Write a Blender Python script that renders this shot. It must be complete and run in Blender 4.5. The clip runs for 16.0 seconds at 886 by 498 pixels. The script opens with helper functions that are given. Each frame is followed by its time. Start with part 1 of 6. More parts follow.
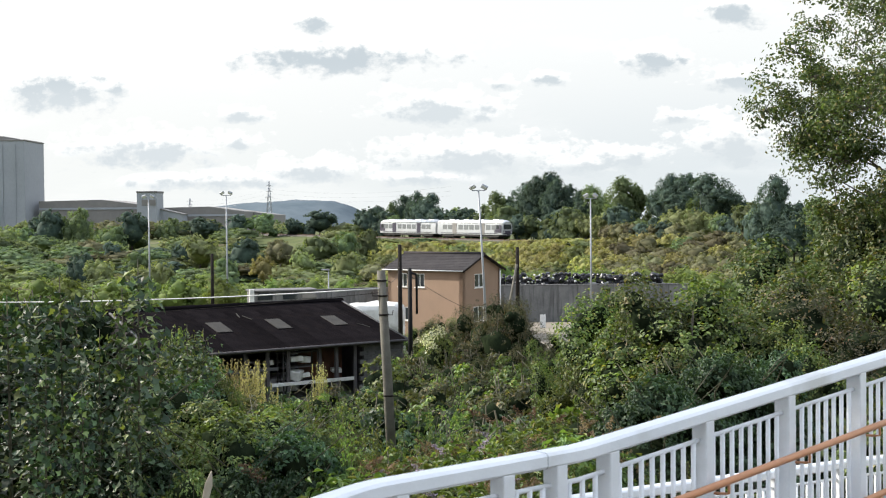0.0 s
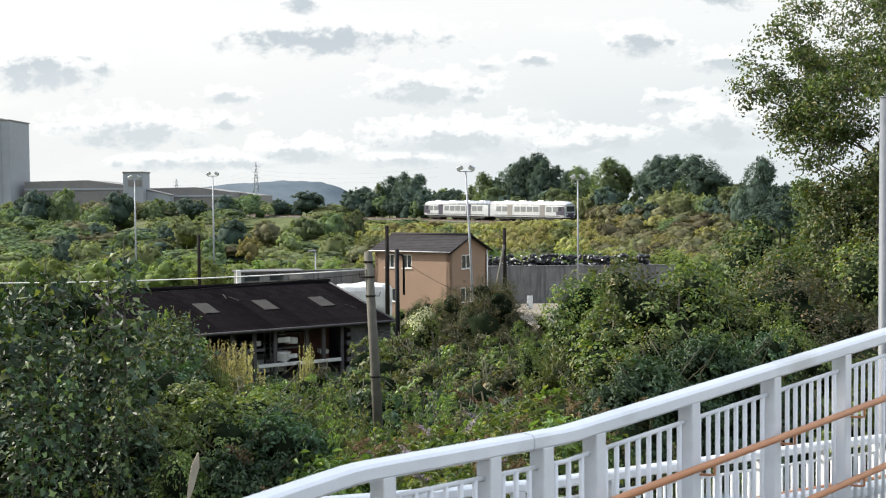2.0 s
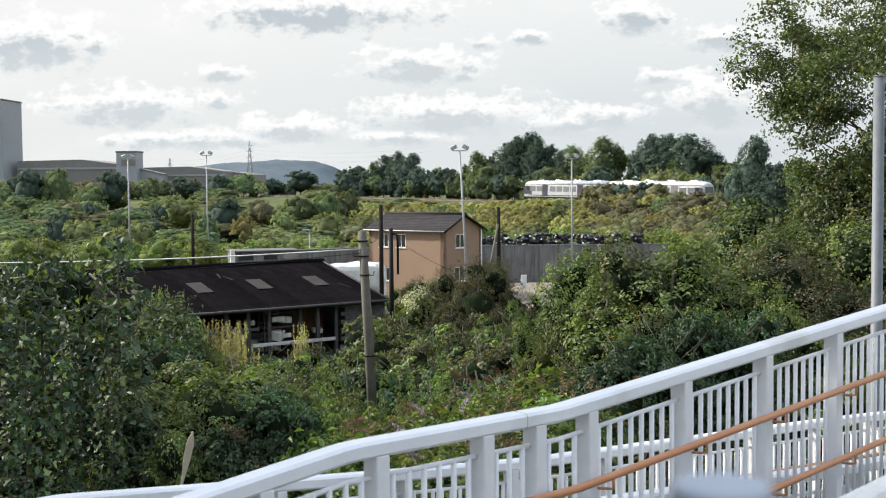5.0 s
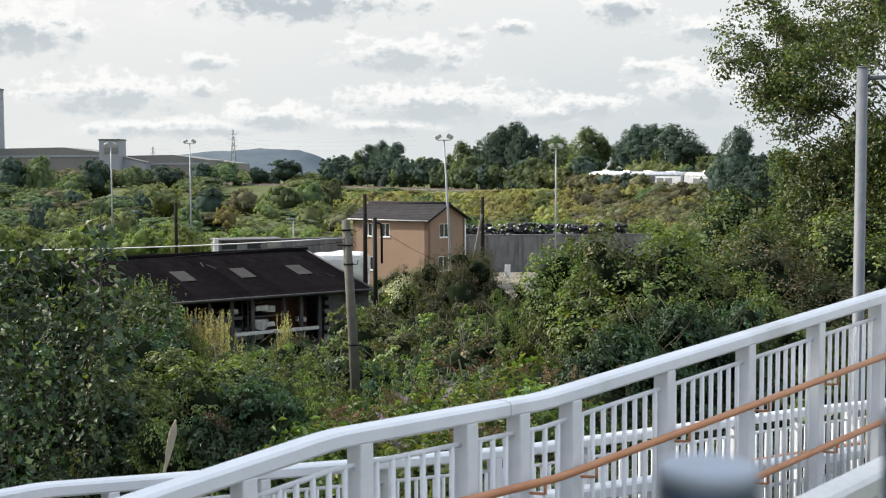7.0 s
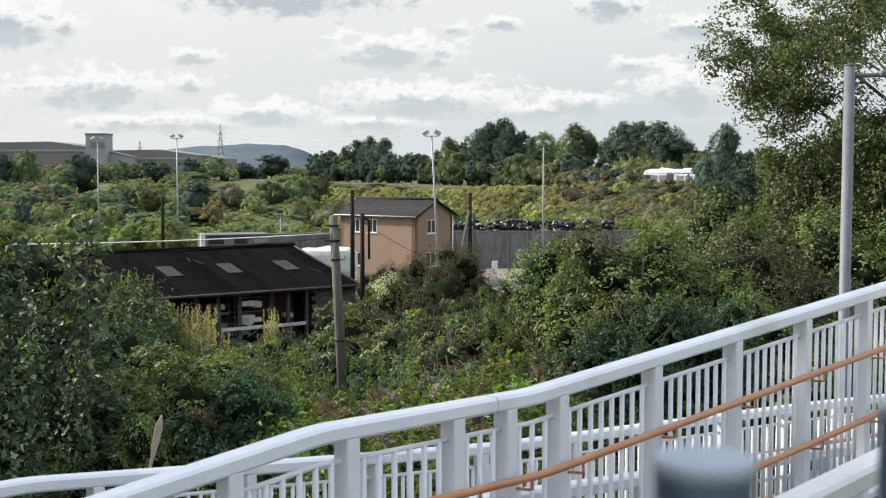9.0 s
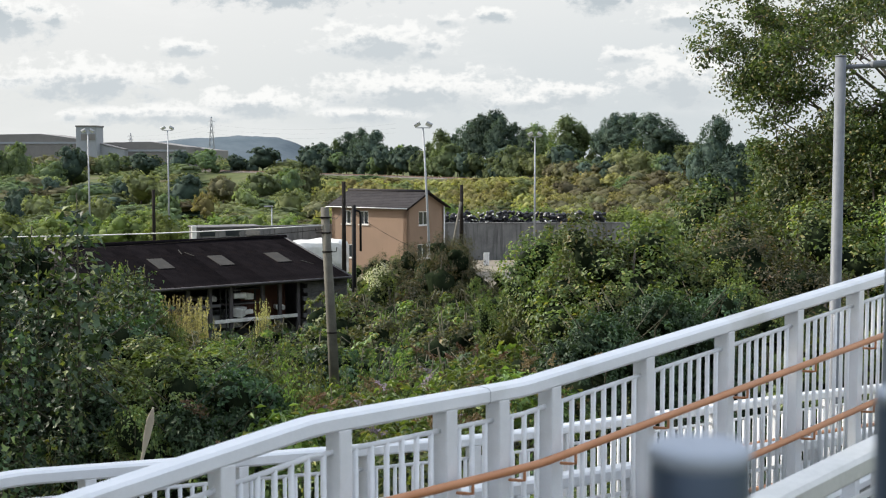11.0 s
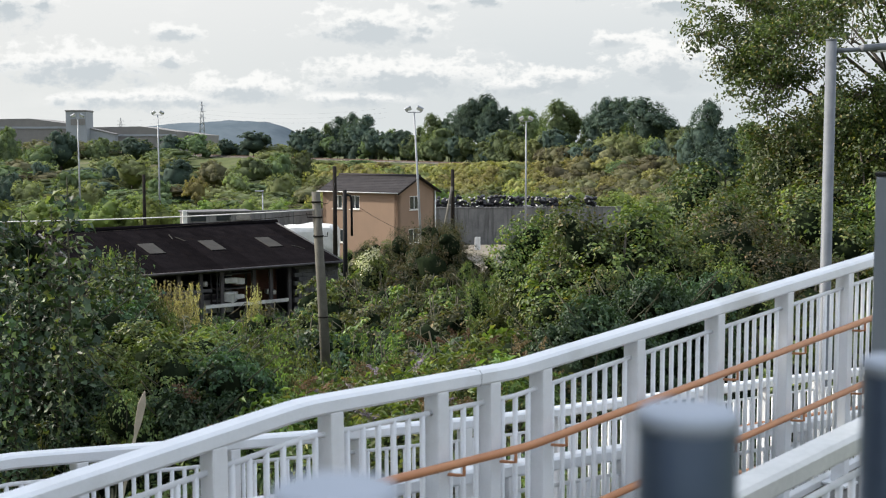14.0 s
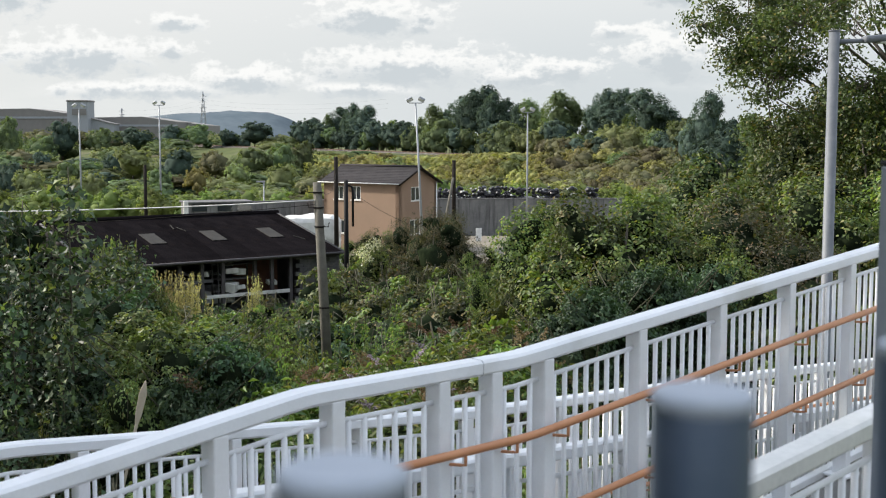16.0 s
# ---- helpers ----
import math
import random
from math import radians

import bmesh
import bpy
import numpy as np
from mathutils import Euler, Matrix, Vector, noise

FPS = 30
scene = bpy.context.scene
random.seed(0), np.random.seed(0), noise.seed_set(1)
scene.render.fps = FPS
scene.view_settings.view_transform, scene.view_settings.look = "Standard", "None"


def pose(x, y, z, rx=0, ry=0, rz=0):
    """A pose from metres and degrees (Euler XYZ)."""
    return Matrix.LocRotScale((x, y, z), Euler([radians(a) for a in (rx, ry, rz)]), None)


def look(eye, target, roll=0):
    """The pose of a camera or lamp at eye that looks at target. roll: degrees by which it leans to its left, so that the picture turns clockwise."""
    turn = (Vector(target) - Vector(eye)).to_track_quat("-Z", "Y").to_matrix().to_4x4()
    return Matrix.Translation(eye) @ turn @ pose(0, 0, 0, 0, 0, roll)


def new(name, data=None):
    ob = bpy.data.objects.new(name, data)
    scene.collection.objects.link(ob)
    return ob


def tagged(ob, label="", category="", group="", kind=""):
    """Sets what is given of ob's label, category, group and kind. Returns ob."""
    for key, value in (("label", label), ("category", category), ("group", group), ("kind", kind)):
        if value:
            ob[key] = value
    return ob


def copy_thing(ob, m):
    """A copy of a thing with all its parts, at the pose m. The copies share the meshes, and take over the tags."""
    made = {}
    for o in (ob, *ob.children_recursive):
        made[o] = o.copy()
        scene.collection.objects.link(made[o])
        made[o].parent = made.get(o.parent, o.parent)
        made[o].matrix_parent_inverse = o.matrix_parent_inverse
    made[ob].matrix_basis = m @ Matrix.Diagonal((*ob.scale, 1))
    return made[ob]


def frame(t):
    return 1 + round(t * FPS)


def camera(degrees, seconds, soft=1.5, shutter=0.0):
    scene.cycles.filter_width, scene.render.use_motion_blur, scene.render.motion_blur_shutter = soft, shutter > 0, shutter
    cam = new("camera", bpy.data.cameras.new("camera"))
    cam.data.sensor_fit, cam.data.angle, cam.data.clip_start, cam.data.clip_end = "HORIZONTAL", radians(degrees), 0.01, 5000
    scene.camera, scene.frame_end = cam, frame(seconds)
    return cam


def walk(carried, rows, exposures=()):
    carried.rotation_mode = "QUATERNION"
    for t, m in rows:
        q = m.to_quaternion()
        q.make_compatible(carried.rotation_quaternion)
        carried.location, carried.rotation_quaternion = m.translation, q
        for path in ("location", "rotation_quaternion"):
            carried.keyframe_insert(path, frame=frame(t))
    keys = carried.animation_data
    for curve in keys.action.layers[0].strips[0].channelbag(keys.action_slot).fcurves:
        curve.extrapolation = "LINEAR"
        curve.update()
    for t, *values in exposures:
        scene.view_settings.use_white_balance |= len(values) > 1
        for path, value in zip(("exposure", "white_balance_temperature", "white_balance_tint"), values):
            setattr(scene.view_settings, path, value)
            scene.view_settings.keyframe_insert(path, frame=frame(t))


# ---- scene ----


cam = camera(40, 16.0, soft=1.1)
# seconds, place, then yaw, pitch and roll in degrees
PATH = [
    (0.0, 0.0054, -0.0304, 8.4261, 2.9824, -1.3216, -0.5623),
    (0.5, 0.0051, -0.0286, 8.4265, 2.8304, -1.5045, -0.5128),
    (1.0, 0.0056, -0.0244, 8.4270, 2.6828, -1.7250, -0.5011),
    (1.5, 0.0066, -0.0200, 8.4280, 2.5231, -1.9704, -0.5322),
    (2.0, 0.0065, -0.0210, 8.4301, 2.3874, -2.2200, -0.4852),
    (2.5, 0.0075, -0.0165, 8.4308, 2.2535, -2.5085, -0.4922),
    (3.0, 0.0088, -0.0173, 8.4313, 2.2040, -2.7031, -0.4761),
    (3.5, 0.0094, -0.0242, 8.4323, 2.2169, -2.8408, -0.4709),
    (4.0, 0.0108, -0.0258, 8.4320, 2.2449, -2.9485, -0.5253),
    (6.5, 0.0085, -0.0277, 8.4250, 1.5937, -3.5979, -0.3441),
    (7.0, 0.0086, -0.0233, 8.4240, 1.3609, -3.6972, -0.2752),
    (7.5, 0.0077, -0.0198, 8.4224, 1.1978, -3.7334, -0.2102),
    (8.0, 0.0076, -0.0140, 8.4201, 1.0507, -3.7586, -0.0782),
    (8.5, 0.0072, -0.0089, 8.4183, 0.9118, -3.7861, -0.0272),
    (9.0, 0.0060, -0.0092, 8.4183, 0.7599, -3.8809, -0.0036),
    (11.5, 0.0051, -0.0000, 8.4136, 0.2877, -4.3155, -0.0709),
    (12.0, 0.0044, -0.0022, 8.4122, 0.2151, -4.3472, -0.0270),
    (12.5, 0.0054, 0.0026, 8.4093, 0.1788, -4.4207, -0.0233),
    (13.0, 0.0060, -0.0005, 8.4080, 0.1332, -4.5947, -0.1062),
    (13.5, 0.0062, -0.0035, 8.4064, 0.0525, -4.7797, -0.1019),
    (14.0, 0.0053, -0.0077, 8.4066, -0.0496, -4.9870, -0.1272),
    (14.5, 0.0069, -0.0027, 8.4041, -0.0784, -5.1453, -0.1210),
    (15.0, 0.0036, -0.0066, 8.4040, -0.0503, -5.2597, -0.0552),
    (15.5, 0.0026, -0.0014, 8.4017, 0.0230, -5.3550, -0.0148),
    (16.0, 0.0014, 0.0071, 8.3982, 0.0009, -5.4053, 0.0218),
]

EXPOSURES = [(0.0, 0.24), (1.5, 0.21), (3.0, 0.17), (4.2, 0.12), (6.3, 0.03), (9.0, 0.0), (16.0, 0.0)]
walk(cam, [(t, pose(x, y, z, 90 + pitch, 0, yaw) @ pose(0, 0, 0, 0, 0, roll)) for t, x, y, z, yaw, pitch, roll in PATH], EXPOSURES)
cam.data.dof.use_dof = True
cam.data.dof.focus_distance = 20.0
cam.data.dof.aperture_fstop = 7.0

EYE_Z = 8.4
F = 2154.0


# ---------------------------------------------------------------- sky and sun
SUN_AZ, SUN_EL = -74.0, 33.0     # degrees from +Y (minus: towards -X), and up


def build_world():
    w = bpy.data.worlds.new("sky")
    scene.world = w
    w.use_nodes = True
    nt = w.node_tree
    N, L = nt.nodes, nt.links
    N.clear()

    def node(kind, **kw):
        n = N.new(kind)
        for k, v in kw.items():
            if k == "op":
                n.operation = v
            elif k == "blend":
                n.blend_type = v
        return n

    def math_(op, a, b=None, c=None, clamp=False):
        n = N.new("ShaderNodeMath")
        n.operation, n.use_clamp = op, clamp
        for i, v in enumerate((a, b, c)):
            if v is None:
                continue
            if isinstance(v, (int, float)):
                n.inputs[i].default_value = v
            else:
                L.new(v, n.inputs[i])
        return n.outputs[0]

    def mix(fac, a, b):
        n = N.new("ShaderNodeMix")
        n.data_type = "RGBA"
        for i, v in ((0, fac), (6, a), (7, b)):
            if isinstance(v, tuple):
                n.inputs[i].default_value = (*v, 1)
            elif isinstance(v, float):
                n.inputs[i].default_value = v
            else:
                L.new(v, n.inputs[i])
        return n.outputs[2]

    def ramp(v, lo, hi):
        n = N.new("ShaderNodeMapRange")
        n.interpolation_type = "SMOOTHSTEP"
        L.new(v, n.inputs[0])
        n.inputs[1].default_value, n.inputs[2].default_value = lo, hi
        return n.outputs[0]

    coord = N.new("ShaderNodeTexCoord").outputs["Generated"]
    sep = N.new("ShaderNodeSeparateXYZ")
    L.new(coord, sep.inputs[0])
    x, y, z = sep.outputs
    sky = N.new("ShaderNodeTexSky")
    sky.sky_type, sky.sun_disc = "NISHITA", False
    sky.sun_elevation, sky.sun_rotation = radians(SUN_EL), radians(SUN_AZ)
    sky.air_density, sky.dust_density = 1.2, 2.5
    skyc = N.new("ShaderNodeVectorMath")
    skyc.operation = "SCALE"
    L.new(sky.outputs[0], skyc.inputs[0])
    skyc.inputs["Scale"].default_value = 0.10
    # a bright veil of thin cloud, brightest overhead
    # and towards the sun; greyer down by the horizon away from it
    low_veil = mix(ramp(x, -0.38, 0.22), (0.80, 0.82, 0.81), (0.665, 0.715, 0.74))
    veil = mix(ramp(z, 0.03, 0.16), low_veil, mix(ramp(x, -0.38, 0.22), (0.88, 0.885, 0.88), (0.83, 0.85, 0.85)))
    high = N.new("ShaderNodeVectorMath")
    high.operation = "ADD"
    L.new(skyc.outputs[0], high.inputs[0])
    high.inputs[1].default_value = (0.92, 1.0, 1.13)
    base = mix(ramp(z, 0.22, 0.6), veil, high.outputs[0])
    # cloud plane: slope across and up, seen towards +Y
    yy = math_("MAXIMUM", math_("ABSOLUTE", y), 0.08)
    u, v = math_("DIVIDE", x, yy), math_("DIVIDE", z, yy)
    uv = N.new("ShaderNodeCombineXYZ")
    L.new(u, uv.inputs[0]), L.new(v, uv.inputs[1])

    def noise_(scale, stretch, detail, rough=0.6):
        m = N.new("ShaderNodeVectorMath")
        m.operation = "MULTIPLY"
        L.new(uv.outputs[0], m.inputs[0])
        m.inputs[1].default_value = (scale, scale * stretch, 1)
        n = N.new("ShaderNodeTexNoise")
        n.inputs["Scale"].default_value, n.inputs["Detail"].default_value, n.inputs["Roughness"].default_value = 1, detail, rough
        L.new(m.outputs[0], n.inputs["Vector"])
        return n.outputs[0]

    lump = noise_(44, 1.7, 9, 0.55)
    lump_low = noise_(130, 1.3, 6)
    # heaped clouds: centre across, up, half width, half height
    CLOUDS = [(-.055, .093, .046, .012), (-.222, .089, .020, .006), (-.30, .062, .062, .013), (-.22, .066, .014, .008),
              (-.03, .053, .068, .013), (.185, .062, .036, .017), (.14, .082, .016, .005), (-.16, .042, .046, .009),
              (-.138, .137, .092, .0125), (-.37, .116, .047, .018), (.12, .130, .024, .011), (.187, .168, .024, .011),
              (-.157, .163, .016, .007), (-.322, .114, .011, .007), (-.004, .112, .011, .005), (.035, .115, .014, .005),
              (.19, .112, .03, .008), (-.02, .086, .012, .005), (.06, .045, .03, .008), (.10, .05, .03, .008), (-.24, .035, .07, .006), (-.07, .035, .04, .005)]
    def heaps(drop, grow):
        body = None
        for cu, cv, a, b in CLOUDS:
            du = math_("MULTIPLY", math_("SUBTRACT", u, cu), grow / a)
            dv = math_("MULTIPLY", math_("SUBTRACT", v, cv - drop * b), grow / b)
            d = math_("SUBTRACT", 1.0, math_("SQRT", math_("ADD", math_("MULTIPLY", du, du), math_("MULTIPLY", dv, dv))))
            body = d if body is None else math_("MAXIMUM", body, d)
        return body

    front = ramp(y, 0.2, 0.5)
    wisp = math_("ADD", math_("MULTIPLY", math_("SUBTRACT", lump, 0.5), 2.6), math_("MULTIPLY", math_("SUBTRACT", lump_low, 0.5), 1.2))
    edge = ramp(math_("ADD", math_("MULTIPLY", heaps(-0.3, 0.76), 0.95), wisp), -0.08, 0.48)
    core = ramp(math_("ADD", math_("MULTIPLY", heaps(0.35, 0.9), 1.0), wisp), -0.05, 0.75)
    # streaks of high cloud over the whole sky
    streak = ramp(noise_(5, 4.0, 6), 0.5, 0.75)
    base = mix(math_("MULTIPLY", streak, 0.35), base, (0.97, 0.97, 0.96))
    lit = mix(math_("MULTIPLY", edge, front), base, (0.97, 0.975, 0.96))
    shade = mix(ramp(v, 0.09, 0.135), (0.62, 0.67, 0.70), (0.52, 0.58, 0.62))
    out = mix(math_("MULTIPLY", core, front), lit, shade)
    bg = N.new("ShaderNodeBackground")
    L.new(out, bg.inputs[0])
    bg.inputs[1].default_value = 1.0
    o = N.new("ShaderNodeOutputWorld")
    L.new(bg.outputs[0], o.inputs[0])


build_world()
sun = new("sun", bpy.data.lights.new("sun", "SUN"))
sun.data.energy, sun.data.angle, sun.data.color = 6.6, radians(0.6), (1.0, 0.93, 0.82)
_a, _e = radians(SUN_AZ), radians(SUN_EL)
sun.matrix_world = look((0, 0, 60), Vector((0, 0, 60)) - Vector((math.sin(_a) * math.cos(_e), math.cos(_a) * math.cos(_e), math.sin(_e))))


# ---------------------------------------------------------------- materials
def nodes_of(name):
    m = bpy.data.materials.new(name)
    m.use_nodes = True
    return m, m.node_tree.nodes, m.node_tree.links, m.node_tree.nodes["Principled BSDF"]


def surface(name, c1, c2, scale=4.0, rough=0.6, metal=0.0, bump=0.1, fine=40.0, streak=0.0, stain=None, piece=0.0, spec=0.5, coat=0.0):
    """Two scales of mottling, fine relief, and, if asked for, streaks that run down and a stain colour in patches."""
    m, N, L, p = nodes_of(name)
    tc = N.new("ShaderNodeTexCoord")
    n1 = N.new("ShaderNodeTexNoise")
    n1.inputs["Scale"].default_value, n1.inputs["Detail"].default_value = scale, 6
    n2 = N.new("ShaderNodeTexNoise")
    n2.inputs["Scale"].default_value, n2.inputs["Detail"].default_value = fine, 4
    L.new(tc.outputs["Object"], n1.inputs["Vector"]), L.new(tc.outputs["Object"], n2.inputs["Vector"])
    add = N.new("ShaderNodeMath")
    add.operation = "MULTIPLY_ADD"
    L.new(n2.outputs[0], add.inputs[0])
    add.inputs[1].default_value = 0.35
    L.new(n1.outputs[0], add.inputs[2])
    r = N.new("ShaderNodeValToRGB")
    r.color_ramp.elements[0].position, r.color_ramp.elements[1].position = 0.45, 0.9
    r.color_ramp.elements[0].color, r.color_ramp.elements[1].color = (*c1, 1), (*c2, 1)
    L.new(add.outputs[0], r.inputs[0])
    col = r.outputs[0]

    def blend(fac, a, b):
        x = N.new("ShaderNodeMix")
        x.data_type = "RGBA"
        L.new(fac, x.inputs[0]), L.new(a, x.inputs[6])
        x.inputs[7].default_value = (*b, 1)
        return x.outputs[2]

    if streak:
        mp = N.new("ShaderNodeMapping")
        mp.inputs["Scale"].default_value = (3.0, 3.0, 0.25)
        L.new(tc.outputs["Object"], mp.inputs[0])
        n3 = N.new("ShaderNodeTexNoise")
        n3.inputs["Scale"].default_value, n3.inputs["Detail"].default_value = 1.5, 5
        L.new(mp.outputs[0], n3.inputs["Vector"])
        mr = N.new("ShaderNodeMapRange")
        L.new(n3.outputs[0], mr.inputs[0])
        mr.inputs[1].default_value, mr.inputs[2].default_value, mr.inputs[4].default_value = 0.5, 0.75, streak
        col = blend(mr.outputs[0], col, tuple(0.35 * c for c in c1))
    if stain:
        n4 = N.new("ShaderNodeTexNoise")
        n4.inputs["Scale"].default_value, n4.inputs["Detail"].default_value = scale * 0.6, 8
        L.new(tc.outputs["Object"], n4.inputs["Vector"])
        mr = N.new("ShaderNodeMapRange")
        L.new(n4.outputs[0], mr.inputs[0])
        mr.inputs[1].default_value, mr.inputs[2].default_value, mr.inputs[4].default_value = 0.55, 0.7, 0.8
        col = blend(mr.outputs[0], col, stain)
    if piece:
        oi = N.new("ShaderNodeObjectInfo")
        hs = N.new("ShaderNodeHueSaturation")
        mr = N.new("ShaderNodeMapRange")
        L.new(oi.outputs["Random"], mr.inputs[0])
        mr.inputs[3].default_value, mr.inputs[4].default_value = 1 - piece, 1 + piece
        L.new(mr.outputs[0], hs.inputs["Value"]), L.new(col, hs.inputs["Color"])
        col = hs.outputs[0]
    L.new(col, p.inputs["Base Color"])
    rr = N.new("ShaderNodeMapRange")
    L.new(n1.outputs[0], rr.inputs[0])
    rr.inputs[3].default_value, rr.inputs[4].default_value = max(rough - 0.12, 0.03), min(rough + 0.12, 1)
    L.new(rr.outputs[0], p.inputs["Roughness"])
    p.inputs["Metallic"].default_value = metal
    p.inputs["Specular IOR Level"].default_value = spec
    p.inputs["Coat Weight"].default_value = coat
    if bump:
        b = N.new("ShaderNodeBump")
        b.inputs["Strength"].default_value, b.inputs["Distance"].default_value = bump, 0.02
        L.new(n2.outputs[0], b.inputs["Height"]), L.new(b.outputs[0], p.inputs["Normal"])
    return m


def leaf(name, dark, light, through_light=0.3, tip=None, rough=0.52, spread=0.14, spec=0.22):
    """Leaves: each its own shade, each plant its own too; light comes through them."""
    m, N, L, p = nodes_of(name)
    geo, oi = N.new("ShaderNodeNewGeometry"), N.new("ShaderNodeObjectInfo")
    r = N.new("ShaderNodeValToRGB")
    r.color_ramp.elements[0].color, r.color_ramp.elements[1].color = (*dark, 1), (*light, 1)
    r.color_ramp.elements[1].position = 0.85
    if tip:
        e = r.color_ramp.elements.new(0.97)
        e.color = (*tip, 1)
    L.new(geo.outputs["Random Per Island"], r.inputs[0])
    hs = N.new("ShaderNodeHueSaturation")
    for src, lo, hi in (("Hue", 0.5 - spread * 0.22, 0.5 + spread * 0.16), ("Value", 1 - 2.2 * spread, 1 + 2.2 * spread)):
        mr = N.new("ShaderNodeMapRange")
        L.new(oi.outputs["Random"], mr.inputs[0])
        mr.inputs[3].default_value, mr.inputs[4].default_value = lo, hi
        L.new(mr.outputs[0], hs.inputs[src])
    # patches of fresher and of older growth
    patch, wide = N.new("ShaderNodeTexNoise"), N.new("ShaderNodeMapRange")
    patch.inputs["Scale"].default_value, patch.inputs["Detail"].default_value = 0.9, 2
    wide.inputs[1].default_value, wide.inputs[2].default_value = 0.35, 0.65
    wide.inputs[3].default_value, wide.inputs[4].default_value = 0.68, 1.3
    L.new(geo.outputs["Position"], patch.inputs["Vector"]), L.new(patch.outputs[0], wide.inputs[0])
    grow = N.new("ShaderNodeVectorMath")
    grow.operation = "SCALE"
    L.new(r.outputs[0], grow.inputs[0]), L.new(wide.outputs[0], grow.inputs["Scale"])
    L.new(grow.outputs[0], hs.inputs["Color"])
    L.new(hs.outputs[0], p.inputs["Base Color"])
    p.inputs["Roughness"].default_value = rough
    p.inputs["Specular IOR Level"].default_value = spec
    tr = N.new("ShaderNodeBsdfTranslucent")
    gain = N.new("ShaderNodeVectorMath")
    gain.operation = "MULTIPLY"
    gain.inputs[1].default_value = (1.5, 1.6, 0.6)
    L.new(hs.outputs[0], gain.inputs[0]), L.new(gain.outputs[0], tr.inputs[0])
    mx = N.new("ShaderNodeMixShader")
    mx.inputs[0].default_value = through_light
    out = N["Material Output"]
    L.new(p.outputs[0], mx.inputs[1]), L.new(tr.outputs[0], mx.inputs[2]), L.new(mx.outputs[0], out.inputs[0])
    return m


def glass(name, tint, rough=0.05):
    m, N, L, p = nodes_of(name)
    p.inputs["Base Color"].default_value = (*tint, 1)
    p.inputs["Roughness"].default_value = rough
    p.inputs["Specular IOR Level"].default_value = 0.9
    return m


M_WHITE = surface("white_paint", (0.67, 0.70, 0.735), (0.77, 0.79, 0.815), 3, 0.38, bump=0.02, fine=90, stain=(0.52, 0.53, 0.52))
M_OLDWHITE = surface("weathered_white_paint", (0.55, 0.56, 0.54), (0.72, 0.72, 0.70), 5, 0.5, bump=0.05, stain=(0.36, 0.35, 0.28))
M_ORANGE = surface("orange_handrail_coating", (0.44, 0.19, 0.085), (0.53, 0.245, 0.115), 6, 0.4, bump=0.02)
M_POST = surface("blue_grey_powder_coat", (0.085, 0.12, 0.19), (0.12, 0.155, 0.235), 8, 0.32, 0.55, bump=0.03, fine=120)
M_GALV = surface("galvanised_steel", (0.24, 0.255, 0.275), (0.33, 0.345, 0.365), 9, 0.55, 0.2, bump=0.04, fine=60)
M_SQUARE = surface("weathered_blue_grey_coat", (0.15, 0.18, 0.22), (0.20, 0.23, 0.27), 7, 0.5, 0.15, bump=0.04, fine=90)
M_CAP = surface("pale_skylit_cap", (0.25, 0.29, 0.35), (0.33, 0.37, 0.43), 20, 0.5, bump=0.02)
# galvanised steel again, darkened to show the lamp column in shade
M_LAMP = surface("shaded_lamp_steel", (0.105, 0.118, 0.135), (0.15, 0.163, 0.182), 9, 0.6, 0.1, bump=0.04, fine=60)
M_DECK = surface("ramp_deck_coating", (0.10, 0.105, 0.105), (0.17, 0.17, 0.16), 3, 0.85, bump=0.3, fine=120)
M_CONC = surface("weathered_concrete", (0.13, 0.13, 0.132), (0.22, 0.218, 0.215), 0.9, 0.9, bump=0.2, fine=8, streak=0.85, piece=0.06, stain=(0.09, 0.09, 0.092), spec=0.2)
M_WOOD = surface("weathered_pole_wood", (0.075, 0.07, 0.055), (0.15, 0.14, 0.115), 3, 0.85, bump=0.35, fine=30, streak=0.5)
M_DARKWOOD = surface("tarred_wood", (0.012, 0.010, 0.009), (0.028, 0.024, 0.021), 3, 0.9, bump=0.2, spec=0.1)
M_BLACK = surface("black_metal", (0.006, 0.006, 0.007), (0.014, 0.014, 0.015), 6, 0.7, bump=0.05, spec=0.15)
M_RENDER = surface("ochre_render", (0.228, 0.154, 0.107), (0.268, 0.182, 0.127), 0.8, 0.9, bump=0.12, fine=25, streak=0.06)
M_ROOFTILE = surface("brown_roof_tile", (0.026, 0.024, 0.026), (0.046, 0.042, 0.043), 2, 0.9, bump=0.3, fine=12, piece=0.12, spec=0.15)
M_SHEDROOF = surface("rusty_dark_sheet", (0.006, 0.0055, 0.0064), (0.0125, 0.0108, 0.0118), 1.1, 0.95, bump=0.35, fine=10, stain=(0.014, 0.011, 0.0105), spec=0.0, piece=0.25, streak=0.4)
M_SHEDWALL = surface("shed_wood", (0.038, 0.035, 0.038), (0.085, 0.076, 0.078), 1.5, 0.85, bump=0.2, streak=0.4, piece=0.25)
M_REDWOOD = surface("red_brown_boards", (0.07, 0.028, 0.02), (0.12, 0.05, 0.035), 2, 0.8, bump=0.2)
M_PALE = surface("pale_sheet", (0.5, 0.5, 0.48), (0.68, 0.68, 0.66), 2, 0.5, bump=0.1, stain=(0.3, 0.3, 0.27))
M_SKYLIGHT = surface("grimy_translucent_sheet", (0.018, 0.016, 0.014), (0.042, 0.039, 0.034), 3, 0.75, bump=0.1, spec=0.2)
